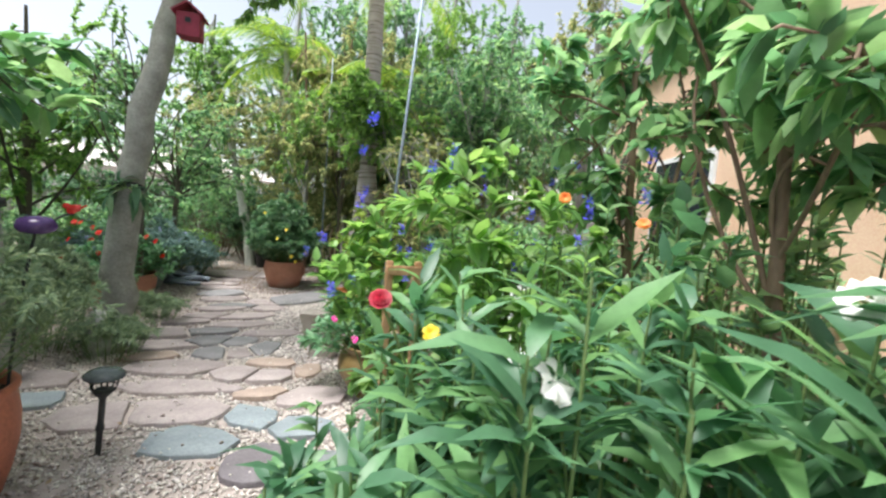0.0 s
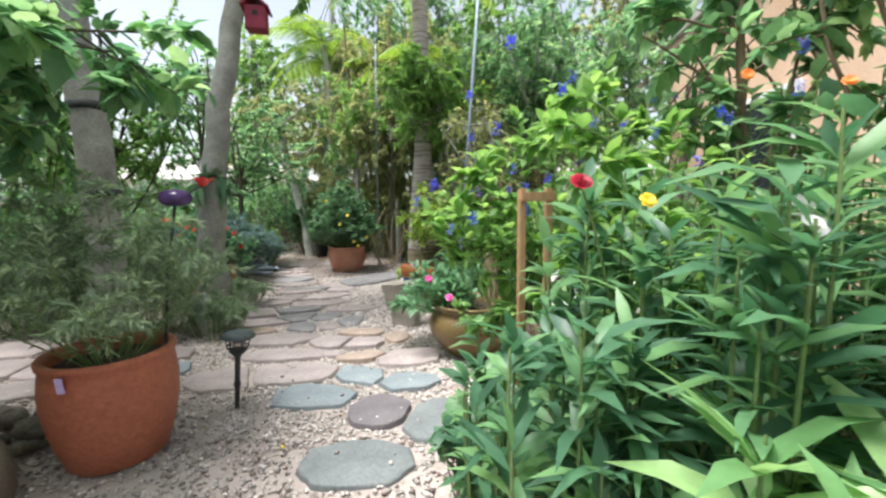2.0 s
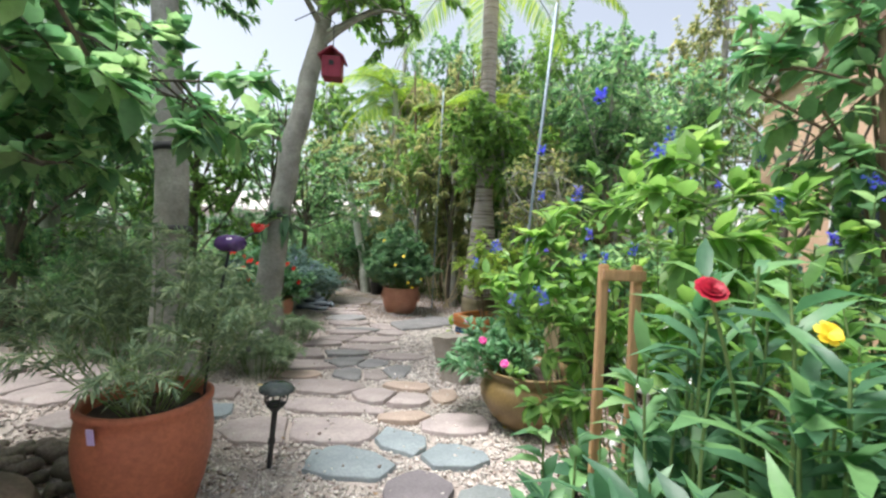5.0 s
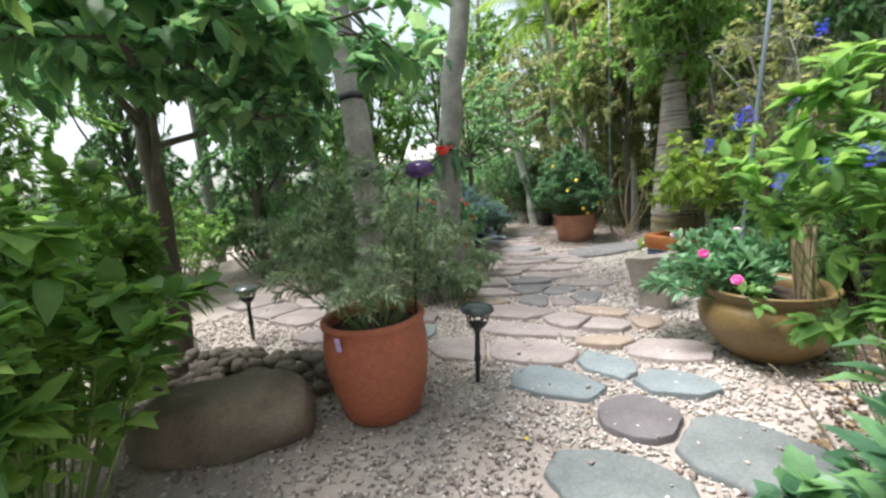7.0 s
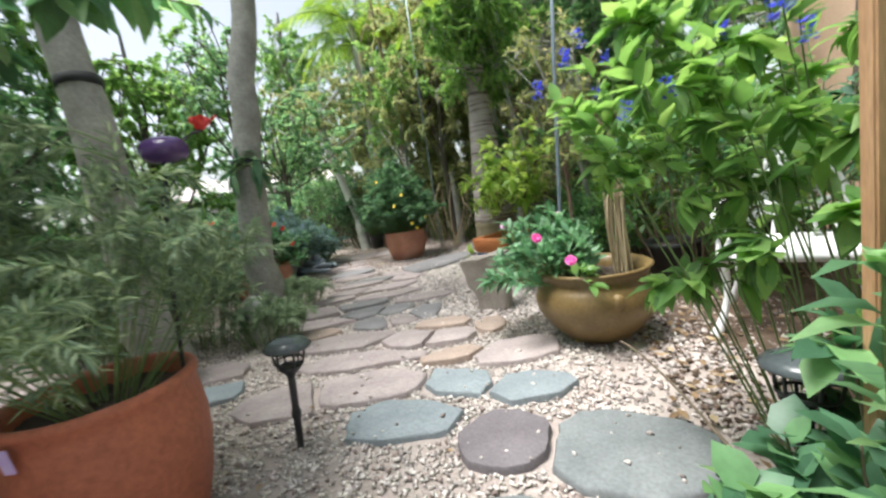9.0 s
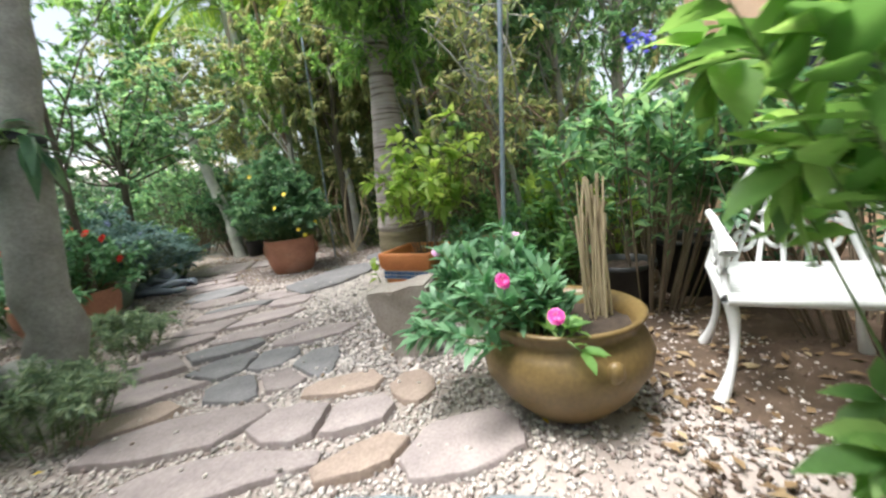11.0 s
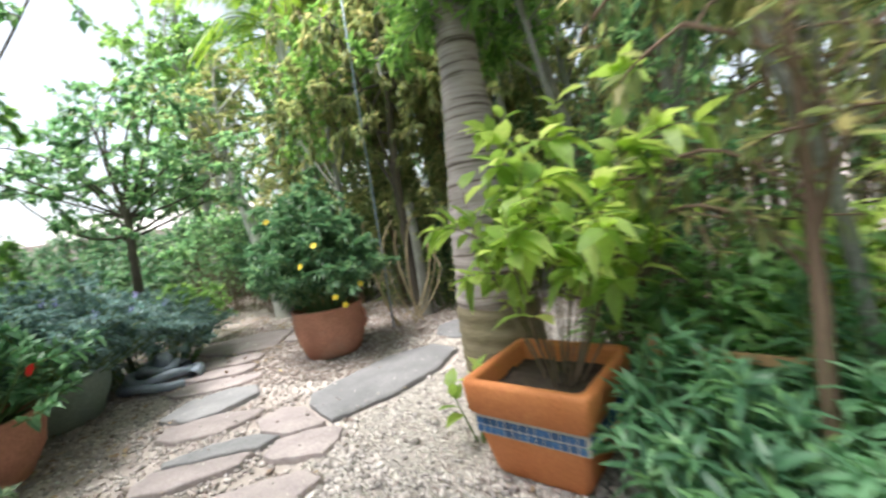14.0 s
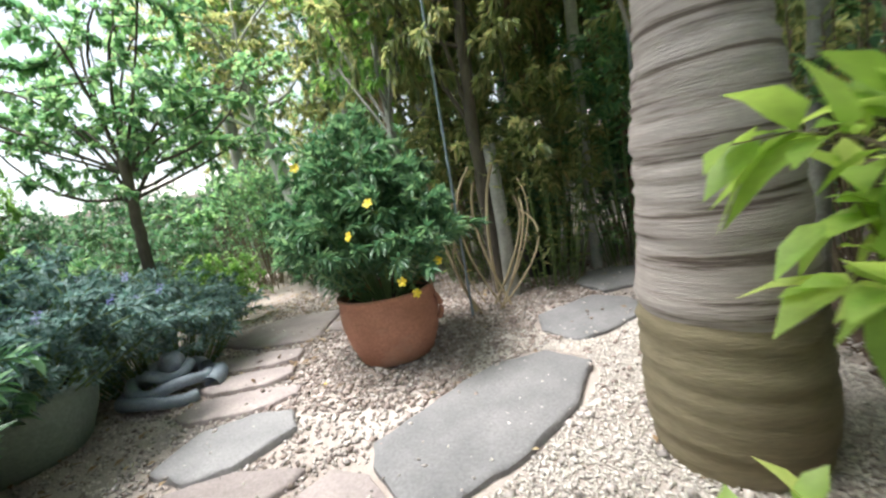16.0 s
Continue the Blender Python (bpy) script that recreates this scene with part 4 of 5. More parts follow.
for x, y, h in ((-2.4, 11.9, 8.0), (-0.8, 12.4, 8.5), (0.9, 11.8, 7.5), (-5.6, 13.0, 8.0), (-4.0, 12.6, 7.5), (2.6, 9.8, 7.0), (-7.4, 11.6, 6.5), (-9.4, 4.2, 7.2), (-7.6, 4.6, 6.4)):
    tree("tree", (x, y, 0), "tall leafy tree at the back of the garden", [(0, 0, -0.05), (0.1, 0, h * 0.5), (0.2, 0.1, h)], (0.12, 0.1, 0.03), BARK_GREY,
         (0.1, 0, h * 0.66, 1.7, 1.4, h * 0.34), 24, 58, 0.11, 0.05, (LEAF_TREE, LEAF_OLIVE, LEAF_BRIGHT)[int(rng.integers(0, 3))], 8, group="tall trees at the back", droop=0.8)
for x, y in ((-2.0, -3.4), (1.2, -2.6), (-6.5, -3.2)):
    tree("tree", (x, y, 0), "leafy tree behind the walk", [(0, 0, -0.05), (0.1, 0, 1.6), (0, 0.1, 3.6)], (0.10, 0.08, 0.03), BARK_GREY,
         (0, 0, 2.7, 1.4, 1.2, 1.2), 10, 40, 0.13, 0.06, LEAF_TREE, 6, group="trees at the back")

# hedge and shrubs behind
for x, y, rx, h, m in ((-6.2, 10.3, 1.2, 1.7, LEAF_TREE), (-7.6, 9.2, 1.2, 1.25, LEAF_DARK), (-8.8, 7.6, 1.2, 1.2, LEAF_TREE), (-8.6, 5.2, 1.2, 1.3, LEAF_BRIGHT), (-6.9, 7.4, 1.0, 1.0, LEAF_TREE),
                       (-7.2, 4.2, 1.1, 1.15, LEAF_TREE), (-6.8, 2.2, 1.1, 1.2, LEAF_BRIGHT), (-6.0, 0.6, 1.0, 1.3, LEAF_BRIGHT), (-4.9, 9.9, 0.7, 1.3, LEAF_DARK), (-3.9, 10.3, 0.8, 1.2, LEAF_DARK),
                       (-2.5, 10.6, 0.9, 1.4, LEAF_DARK), (-0.9, 10.4, 0.9, 1.5, LEAF_DARK), (0.6, 9.7, 0.9, 1.5, LEAF_DARK), (-9.6, 3.0, 1.3, 1.3, LEAF_TREE), (-4.5, -1.6, 1.1, 1.3, LEAF_TREE)):
    plant("shrub", (x, y, 0), "dense leafy garden shrub", "shrub", rx, rx * 0.9, 0.45, h * 1.2, 80, 30, 0.11, 0.05, m, STEM_WOOD, 0.007, 0.15, fine=False, foot=rx * 0.5, twigs=1, flat=0.4, group="background shrubs")

for x, y, h in ((-2.75, 9.2, 2.5), (-2.0, 8.7, 2.2), (-1.2, 9.0, 2.7), (-0.5, 8.4, 2.5), (-1.75, 9.9, 3.0), (-3.5, 9.9, 2.4), (0.3, 8.9, 2.8), (-4.3, 9.9, 2.1)):
    plant("shrub", (x, y, 0), "tall feathery olive-green shrub among the slender trees", "shrub", 0.66, 0.55, 0.5, h, 42, 34, 0.095, 0.03, LEAF_OLIVE if h < 2.6 else LEAF_TREE, STEM_GREEN, 0.006, 0.05, foot=0.35, twigs=2, fine=False, flat=0.5, droop=0.8, group="feathery shrubs behind")
for i in range(11):
    k = i / 10
    plant("hedge_shrub", (-13.0 + 8.2 * k, 10.6 + 3.0 * k, 0), "dark clipped hedge shrub along the garden wall", "hedge", 0.75, 0.6, 0.9, 2.15 + 0.25 * math.sin(i * 2.3), 60, 26, 0.12, 0.06, LEAF_DARK, STEM_WOOD, 0.008, 0.1, fine=False, foot=0.45, twigs=1, flat=0.6, group="hedge behind the bed")
for i in range(9):
    plant("hedge_shrub", (-13.4 + 0.3 * math.sin(i), -3.0 + 1.6 * i, 0), "dark clipped hedge shrub along the garden wall", "hedge", 0.9, 1.0, 0.7, 2.0, 60, 26, 0.13, 0.065, LEAF_DARK, STEM_WOOD, 0.008, 0.1, fine=False, foot=0.5, twigs=1, flat=0.6, group="hedge along the side wall")

# ---------- pots ----------
def pot(name, place, label, profile, material, soil_z, soil_r, group="", wobble=0.006):
    e = thing(name, place, label, "plant pot", group)
    put("body", mesh_np("body", *revolve(profile, 56, wobble)), material, e)
    bm = bmesh.new()
    bmesh.ops.create_grid(bm, x_segments=22, y_segments=22, size=soil_r)
    for v in bm.verts:
        r = max(abs(v.co.x), abs(v.co.y))
        l = math.hypot(v.co.x, v.co.y)
        if l > 1e-6:
            v.co.x, v.co.y = v.co.x * r / l, v.co.y * r / l
        v.co.z = soil_z + 0.02 * noise.noise(v.co * 14) + 0.012 * noise.noise(v.co * 40)
    part("soil", bm, SOIL, e, "dark potting soil")
    return e


# big smooth terracotta pot
PA = (-2.28, 1.81)
pot_a = pot("flower_pot", (*PA, 0), "large smooth terracotta pot with a rounded rim", [(0.001, 0), (0.1935, 0), (0.2115, 0.0174), (0.2475, 0.139), (0.2745, 0.2781), (0.2808, 0.3824), (0.2727, 0.4693), (0.2664, 0.5083), (0.279, 0.5214), (0.2808, 0.5431), (0.27, 0.5536), (0.252, 0.5492), (0.2448, 0.5214), (0.2448, 0.4693), (0.2385, 0.3911)], TERRACOTTA, 0.482, 0.2466)
tag = part("plant_tag", move(box_bm(0.035, 0.006, 0.075, 0.003), pose(0.05, -0.285, 0.45, 8, 0, 12)), PLASTIC_TAG, pot_a, "lilac plastic plant tag")
plant("potted_shrub", (*PA, 0.49), "feathery grey-green shrub growing in the terracotta pot", "shrub", 0.58, 0.58, 0.12, 0.95, 48, 46, 0.06, 0.0085, LEAF_GREY, STEM_GREEN, 0.003, 0.2, 0.9, 0.3, False, 0.14, 3)

# garden stake with the purple ball and the red bird
stake = thing("garden_stake", (-2.13, 1.98, 0.46), "metal garden stake with a purple glazed ball and a red bird", "garden ornament")
put("rod", mesh_np("rod", *tube([(0, 0, 0), (0.02, 0.03, 0.4), (0.06, 0.09, 0.82)], 0.007, 8)), BLACK_STRAP, stake)
part("ball", move(lumpy((0.085, 0.075, 0.05), 3, 0.03, 3, False), pose(0.06, 0.09, 0.83)), PURPLE_GLASS, stake, "purple glazed ball")
put("arm", mesh_np("arm", *tube(curve_line((0.10, 0.10, 0.82), (0.16, 0.18, 0.89), (0, 0, 0.02)), 0.006, 6)), BLACK_STRAP, stake)
bird = part("bird", move(lumpy((0.032, 0.022, 0.022), 5, 0.1, 3, False), pose(0.16, 0.18, 0.915, 0, -25, 20)), RED_GLASS, stake, "red glazed bird")
part("head", move(lumpy((0.016, 0.015, 0.015), 8, 0.05, 2, False), pose(0.133, 0.17, 0.93)), RED_GLASS, bird)
part("tail", move(box_bm(0.04, 0.018, 0.006, 0.002), pose(0.195, 0.195, 0.925, 0, -30, 20)), RED_GLASS, bird)
for side in (-1, 1):
    part("wing", move(box_bm(0.034, 0.03, 0.005, 0.002), pose(0.163 - side * 0.006, 0.18 + side * 0.022, 0.925, side * 35, -20, 20)), RED_GLASS, bird)

# red-flowered pot by the tree
PC = (-4.45, 5.38)
pot("flower_pot", (*PC, 0), "round worn terracotta pot among red flowers", [(0.001, 0), (0.25, 0), (0.29, 0.03), (0.37, 0.18), (0.39, 0.30), (0.375, 0.37), (0.385, 0.395), (0.36, 0.40), (0.34, 0.36), (0.33, 0.30)], TERRACOTTA_WORN, 0.34, 0.34)
c1 = plant("flowering_shrub", (*PC, 0.33), "leafy shrub with small red flowers in a terracotta pot", "shrub", 0.66, 0.62, -0.12, 0.78, 75, 26, 0.09, 0.035, LEAF_MINT, foot=0.26, fine=True, twigs=1)
flowers(c1, flower_mesh(6, 0.04, 0.5, 2), PETAL_SCARLET, [(rng.uniform(-0.5, 0.55), rng.uniform(-0.55, 0.2), rng.uniform(0.25, 0.72)) for i in range(16)], label="small red flower")

# grey-green pot with a blue-grey bush
PD = (-4.92, 6.22)
pot("flower_pot", (*PD, 0), "squat grey-green glazed pot", [(0.001, 0), (0.28, 0), (0.31, 0.03), (0.38, 0.2), (0.41, 0.34), (0.40, 0.38), (0.37, 0.385), (0.35, 0.34), (0.34, 0.28)], GLAZE_GREEN, 0.33, 0.355)
d1 = plant("lavender_shrub", (*PD, 0.30), "blue-grey lavender-like bush with pale lilac flowers", "shrub", 0.86, 0.82, -0.05, 0.82, 170, 64, 0.055, 0.017, LEAF_BLUE, foot=0.33, start=0.1, fine=False, twigs=3, flat=0.25)
flowers(d1, spike_mesh(0.06, 0.016), PETAL_LILAC, [(rng.uniform(-0.7, 0.8), rng.uniform(-0.8, 0.6), rng.uniform(0.3, 0.66)) for i in range(40)], "flower_spike")
plant("lavender_shrub", (-5.1, 7.25, 0.0), "blue-grey low bush with fine leaves", "shrub", 0.75, 0.7, 0.1, 0.85, 130, 50, 0.055, 0.018, LEAF_BLUE, foot=0.45, start=0.05, fine=False, twigs=3, flat=0.3)
plant("shrub", (-5.6, 8.6, 0.0), "low yellow-green leafy shrub", "shrub", 0.55, 0.5, 0.3, 0.8, 50, 26, 0.08, 0.035, LEAF_BRIGHT, foot=0.25, twigs=1)
for x, y, h in ((-5.9, 6.2, 1.0), (-5.8, 4.6, 1.0), (-6.3, 5.4, 1.1), (-4.9, 4.2, 0.8)):
    plant("shrub", (x, y, 0.0), "soft green bed plant with upright stems", "shrub", 0.7, 0.65, 0.3, h, 55, 24, 0.085, 0.03, (LEAF_BRIGHT, LEAF_MINT)[int(rng.random() < 0.5)], foot=0.3, twigs=1, fine=False, group="bed plants")
post = thing("wooden_post", (-4.39, 5.54, 0), "short dark wooden post leaning in the flower bed", "post")
put("stake", mesh_np("stake", *tube([(0, 0, -0.03), (0.02, 0, 0.7), (0.08, 0, 1.38), (0.08, 0, 1.39)], [0.034, 0.034, 0.03, 0.001], 8, 0.06)), BARK_DARK, post)


# coiled stone ornament
orn = thing("garden_ornament", (-4.62, 6.92, 0), "weathered blue-grey concrete ornament coiled on the gravel", "garden ornament")
for i, (r, z, w) in enumerate(((0.33, 0.045, 0.055), (0.25, 0.10, 0.05), (0.15, 0.16, 0.045))):
    a = np.linspace(0, 2 * math.pi * 0.94, 36)
    put("coil", mesh_np("coil", *tube(np.stack([r * np.cos(a + i), r * 0.8 * np.sin(a + i), z + 0.02 * np.sin(a * 3)], 1), w * (1 - 0.3 * np.linspace(0, 1, 36)), 12, 0.02)), ORNAMENT, orn)
part("head", move(lumpy((0.09, 0.08, 0.09), 2.2, 0.15), pose(0.05, 0, 0.22)), ORNAMENT, orn)

# handled terracotta pot at the fork
PB = (-3.08, 7.30)
pot_b = pot("flower_pot", (*PB, 0), "terracotta pot with side handles and a scuffed lower half", [(0.001, 0), (0.235, 0), (0.255, 0.02), (0.30, 0.14), (0.325, 0.27), (0.325, 0.37), (0.315, 0.425), (0.325, 0.435), (0.328, 0.455), (0.315, 0.462), (0.296, 0.455), (0.29, 0.42), (0.28, 0.36)], TERRACOTTA_WORN, 0.40, 0.293)
for s in (-1, 1):
    a = np.linspace(-1.2, 1.2, 12)
    put("handle", mesh_np("handle", *tube(np.stack([s * (0.315 + 0.045 * np.cos(a)), 0 * a, 0.30 + 0.085 * np.sin(a)], 1), 0.018, 8)), TERRACOTTA_WORN, pot_b)
b1 = plant("potted_shrub", (*PB, 0.39), "dense dark green shrub with yellow flowers in a terracotta pot", "shrub", 0.62, 0.6, 0.1, 1.32, 90, 60, 0.085, 0.02, LEAF_DARK, STEM_GREEN, 0.005, 0.12, 0.9, 0.35, False, 0.14, 3)
flowers(b1, flower_mesh(5, 0.03, 0.6), PETAL_YELLOW, [(0.22, -0.5, 0.65), (0.36, -0.42, 0.12), (0.30, -0.45, 0.20), (0.48, -0.3, 0.26), (-0.15, -0.5, 0.9), (0.1, -0.55, 0.5)], label="yellow flower")
# dry vines beside it
vine = thing("dry_vine", (-2.5, 8.05, 0), "tangle of bare dry vine stems beside the path", "vine")
for i in range(10):
    b = rng.uniform(-0.22, 0.22, 2)
    put("stem", mesh_np("stem", *tube(curve_line((b[0] * 0.7, b[1], 0), (b[0] + rng.uniform(-0.3, 0.3), b[1], rng.uniform(0.6, 1.25)), (rng.uniform(-0.25, 0.25), rng.uniform(-0.1, 0.1), 0.1), 10), rng.uniform(0.006, 0.014), 6)), STEM_DRY, vine)
stump = thing("tree_stump", (-2.35, 8.35, 0), "cut upright trunk stump with rough bark", "tree stump")
put("trunk", mesh_np("trunk", *tube([(0, 0, -0.03), (0.01, 0, 0.6), (0, 0.01, 1.32), (0, 0.01, 1.33)], [0.07, 0.06, 0.055, 0.001], 12, 0.06)), BARK_GREY, stump)
for x, y in ((-3.7, 8.9), (-2.1, 8.9), (-4.4, 9.2)):
    nursery = pot("nursery_pot", (x, y, 0), "black plastic nursery pot", [(0.001, 0), (0.12, 0), (0.15, 0.26), (0.162, 0.265), (0.162, 0.29), (0.148, 0.29), (0.145, 0.24)], BLACK_PLASTIC, 0.25, 0.146, "black nursery pots")
    plant("potted_plant", (x, y, 0.24), "dark leafy plant in a nursery pot", "plant", 0.35, 0.35, 0.15, 0.7, 26, 16, 0.13, 0.045, LEAF_DARK, foot=0.08, group="nursery plants")


# glazed bowl planter
PW = (-0.57, 3.40)
bowl = pot("bowl_planter", (*PW, 0), "wide olive-brown glazed bowl planter with a flared rim", [(0.001, 0), (0.1748, 0), (0.2024, 0.015), (0.2852, 0.1), (0.345, 0.2), (0.3542, 0.27), (0.3266, 0.335), (0.299, 0.36), (0.3082, 0.4), (0.3312, 0.425), (0.3174, 0.435), (0.2852, 0.41), (0.2714, 0.37), (0.2668, 0.33)], GLAZE_OLIVE, 0.36, 0.285)
for a in (-1.35, 0.6):
    m = pose(0, 0, 0, 0, 0, math.degrees(a) + 90)
    part("lug", move(lumpy((0.035, 0.025, 0.045), 1, 0.1, 2, False), pose(math.cos(a) * 0.345, math.sin(a) * 0.345, 0.29)), GLAZE_OLIVE, bowl)
k1 = plant("pentas_plant", (PW[0] - 0.16, PW[1] - 0.02, 0.35), "mint-green leafy plant with pink flower clusters", "plant", 0.34, 0.34, -0.08, 0.48, 46, 22, 0.105, 0.040, LEAF_MINT, foot=0.13, start=0.2, lean=(-0.15, 0.06))
flowers(k1, flower_mesh(9, 0.032, 0.6, 3), PETAL_PINK, [(-0.14, -0.34, 0.33), (0.02, -0.38, 0.2)], "blossom", "hot pink flower cluster")
flowers(k1, flower_mesh(9, 0.024, 0.6, 3), PETAL_PALE, [(0.0, 0.1, 0.40), (-0.35, 0.14, 0.36)], "blossom", "pale pink flower cluster")
cane = thing("dried_plant", (PW[0] + 0.17, PW[1] + 0.05, 0.36), "upright bundle of dry straw-coloured stems in the bowl", "plant")
for i in range(34):
    a, q = rng.uniform(0, 6.28), 0.06 * math.sqrt(rng.random())
    h = rng.uniform(0.42, 0.62)
    put("stem", mesh_np("stem", *tube(curve_line((q * math.cos(a), q * math.sin(a), 0), (q * math.cos(a) + rng.uniform(-0.03, 0.03), q * math.sin(a) + rng.uniform(-0.03, 0.03), h), rng.normal(size=3) * 0.012), rng.uniform(0.003, 0.008), 6)), STEM_DRY, cane)
trail = plant("trailing_vine", (PW[0] - 0.1, PW[1] - 0.30, 0.425), "bright green vine trailing over the bowl's rim", "vine", 0.1, 0.08, -0.05, 0.05, 4, 4, 0.11, 0.05, LEAF_BRIGHT, foot=0.03)

# leaning block of stone
bs = bmesh.new()
bmesh.ops.create_cube(bs, size=1)
bmesh.ops.bevel(bs, geom=bs.edges[:], offset=0.035, segments=2, affect="EDGES")
bmesh.ops.subdivide_edges(bs, edges=bs.edges[:], cuts=3, use_grid_fill=True)
for v in bs.verts:
    k = 0.62 + 0.40 * (v.co.z + 0.5)
    q = Vector((v.co.x * 0.38 * k - 0.06 * (v.co.z + 0.5) * 0.8, v.co.y * 0.22 * k, (v.co.z + 0.5) * 0.44 + 0.05 * v.co.x * (v.co.z + 0.5)))
    v.co = q + Vector((1, 1, 1)) * 0.03 * noise.noise(q * 7) + Vector((1, 0.5, 0.5)) * 0.012 * noise.noise(q * 22)
    v.co.z = max(v.co.z, -0.01)
ob = part("stone_block", bs, STONE_TAN, None)
ob.location, ob.rotation_euler = (-1.27, 4.10, 0), (0, 0, radians(-15))
tagged(ob, "upright rough tan stone block beside the path", "stone")

# boulder and river stones
ob = part("boulder", lumpy((0.50, 0.27, 0.22), 2.5, 0.10, 5), BOULDER, None)
ob.location, ob.rotation_euler = (-2.83, 1.20, 0.10), (0, 0, radians(46))
tagged(ob, "large smooth brown boulder beside the pot", "boulder")
rock_meshes = []
for i in range(8):
    me = bpy.data.meshes.new("river_rock")
    bm = lumpy((1, 0.75, 0.6), i * 1.7, 0.16, 2)
    bm.to_mesh(me)
    bm.free()
    me.materials.append(RIVER_ROCK)
    rock_meshes.append(smooth(me))
pile = thing("rock_pile", (-3.35, 1.75, 0), "heap of small brown river stones edging the bed", "stones")
for i in range(150):
    o = new("river_rock", rock_meshes[i % 8])
    o.parent = pile
    s = rng.uniform(0.035, 0.085)
    u, w = rng.uniform(-0.85, 0.85), rng.normal() * 0.17
    o.location = (u * 0.82 - w * 0.5, u * 0.35 + w * 0.85, max(0.02, s * 0.3 + 0.09 * math.exp(-(w / 0.17) ** 2) * rng.random()))
    o.scale = (s, s, s)
    o.rotation_euler = (rng.uniform(-0.3, 0.3), rng.uniform(-0.3, 0.3), rng.uniform(0, 6.28))


# ---------- tiled box planter ----------
def box_planter():
    e = thing("planter_box", (-1.25, 5.38, 0), "square orange terracotta planter with a blue tile band", "planter", turn=-31)
    lv = [(0.185, 0.0), (0.20, 0.02), (0.235, 0.20), (0.238, 0.275), (0.262, 0.30), (0.27, 0.41), (0.265, 0.43), (0.235, 0.43), (0.228, 0.41), (0.222, 0.30)]
    def ring(h, z, c=0.03):
        return [(-h + c, -h), (h - c, -h), (h - c * 0.3, -h + c * 0.3), (h, -h + c), (h, h - c), (h - c * 0.3, h - c * 0.3), (h - c, h), (-h + c, h), (-h + c * 0.3, h - c * 0.3), (-h, h - c), (-h, -h + c), (-h + c * 0.3, -h + c * 0.3)]
    v, f = [], []
    for h, z in lv:
        v += [(x, y, z) for x, y in ring(h, z)]
    for i in range(len(lv) - 1):
        for j in range(12):
            f.append((i * 12 + j, i * 12 + (j + 1) % 12, (i + 1) * 12 + (j + 1) % 12, (i + 1) * 12 + j))
    put("body", mesh_np("body", np.array(v), np.array(f)), TERRACOTTA_ORANGE, e, round_=False)
    bm = bmesh.new()
    bmesh.ops.create_grid(bm, x_segments=20, y_segments=20, size=0.224)
    for q in bm.verts:
        q.co.z = 0.345 + 0.02 * noise.noise(q.co * 12) + 0.012 * noise.noise(q.co * 40)
    part("soil", bm, SOIL, e, "dark potting soil")
    me = bpy.data.meshes.new("tile")
    b = box_bm(0.029, 0.008, 0.029, 0.003)
    b.to_mesh(me)
    b.free()
    me.materials.append(TILE_BLUE)
    for side in range(4):
        m = pose(0, 0, 0, 0, 0, side * 90)
        part("band", move(box_bm(0.478, 0.008, 0.076, 0.002, 0.2), m @ pose(0, -0.2385, 0)), GROUT, e, "pale grouted band")
        for row in range(2):
            for k in range(14):
                o = new("tile", me)
                o.parent = e
                o.matrix_basis = m @ pose(-0.2145 + 0.033 * k, -0.2435, 0.206 + 0.034 * row, 0, rng.uniform(-6, 6), 0)
    return e


box_planter()
plant("potted_shrub", (-1.18, 5.40, 0.34), "yellow-green broad-leaved shrub in the tiled planter", "shrub", 0.56, 0.50, 0.2, 1.3, 22, 12, 0.145, 0.075, LEAF_YELLOW, STEM_WOOD, 0.0042, 0.18, 0.95, 0.5, True, 0.10, 2, 0.3, lean=(0.13, 0.0))
# low sapling between path and planter
plant("seedling", (-1.60, 5.55, 0.0), "small bright green seedling with oval leaves", "plant", 0.12, 0.12, 0.22, 0.40, 5, 6, 0.15, 0.07, LEAF_YELLOW, foot=0.02)


# wooden easel frame
ea = thing("trellis", (-0.72, 5.05, 0), "small unpainted wooden frame leaning among the plants", "frame", turn=-35)
for x in (-0.22, 0.22):
    part("rail", move(box_bm(0.035, 0.025, 0.56, 0.004), pose(x, 0, 0, -6, 0, 0)), WOOD, ea)
for z in (0.48, 0.22):
    part("crossbar", move(box_bm(0.405, 0.02, 0.035, 0.004), pose(0, z * 0.105, z, -6, 0, 0)), WOOD, ea)

# ---------- steel pole, poles far ----------
def pole(x, y, h, r, label, lean=(0, 0)):
    ob = thing("metal_pole", (x, y, 0), label, "pole", "steel poles")
    put("tube", mesh_np("tube", *tube([(0, 0, -0.05), (lean[0] * 0.5, lean[1] * 0.5, h * 0.5), (lean[0], lean[1], h), (lean[0], lean[1], h + 0.004)], [r, r, r, r * 0.3], 16)), STEEL, ob)


pole(-0.76, 3.92, 3.4, 0.013, "tall galvanised steel pole standing in the bed", (0.26, 0.0))
pole(-1.25, 6.05 + 2.2, 4.2, 0.010, "tall galvanised steel pole among the trees", (0.06, 0.0))
pole(-2.65, 7.9, 4.2, 0.010, "tall galvanised steel pole among the trees", (0.06, 0.0))


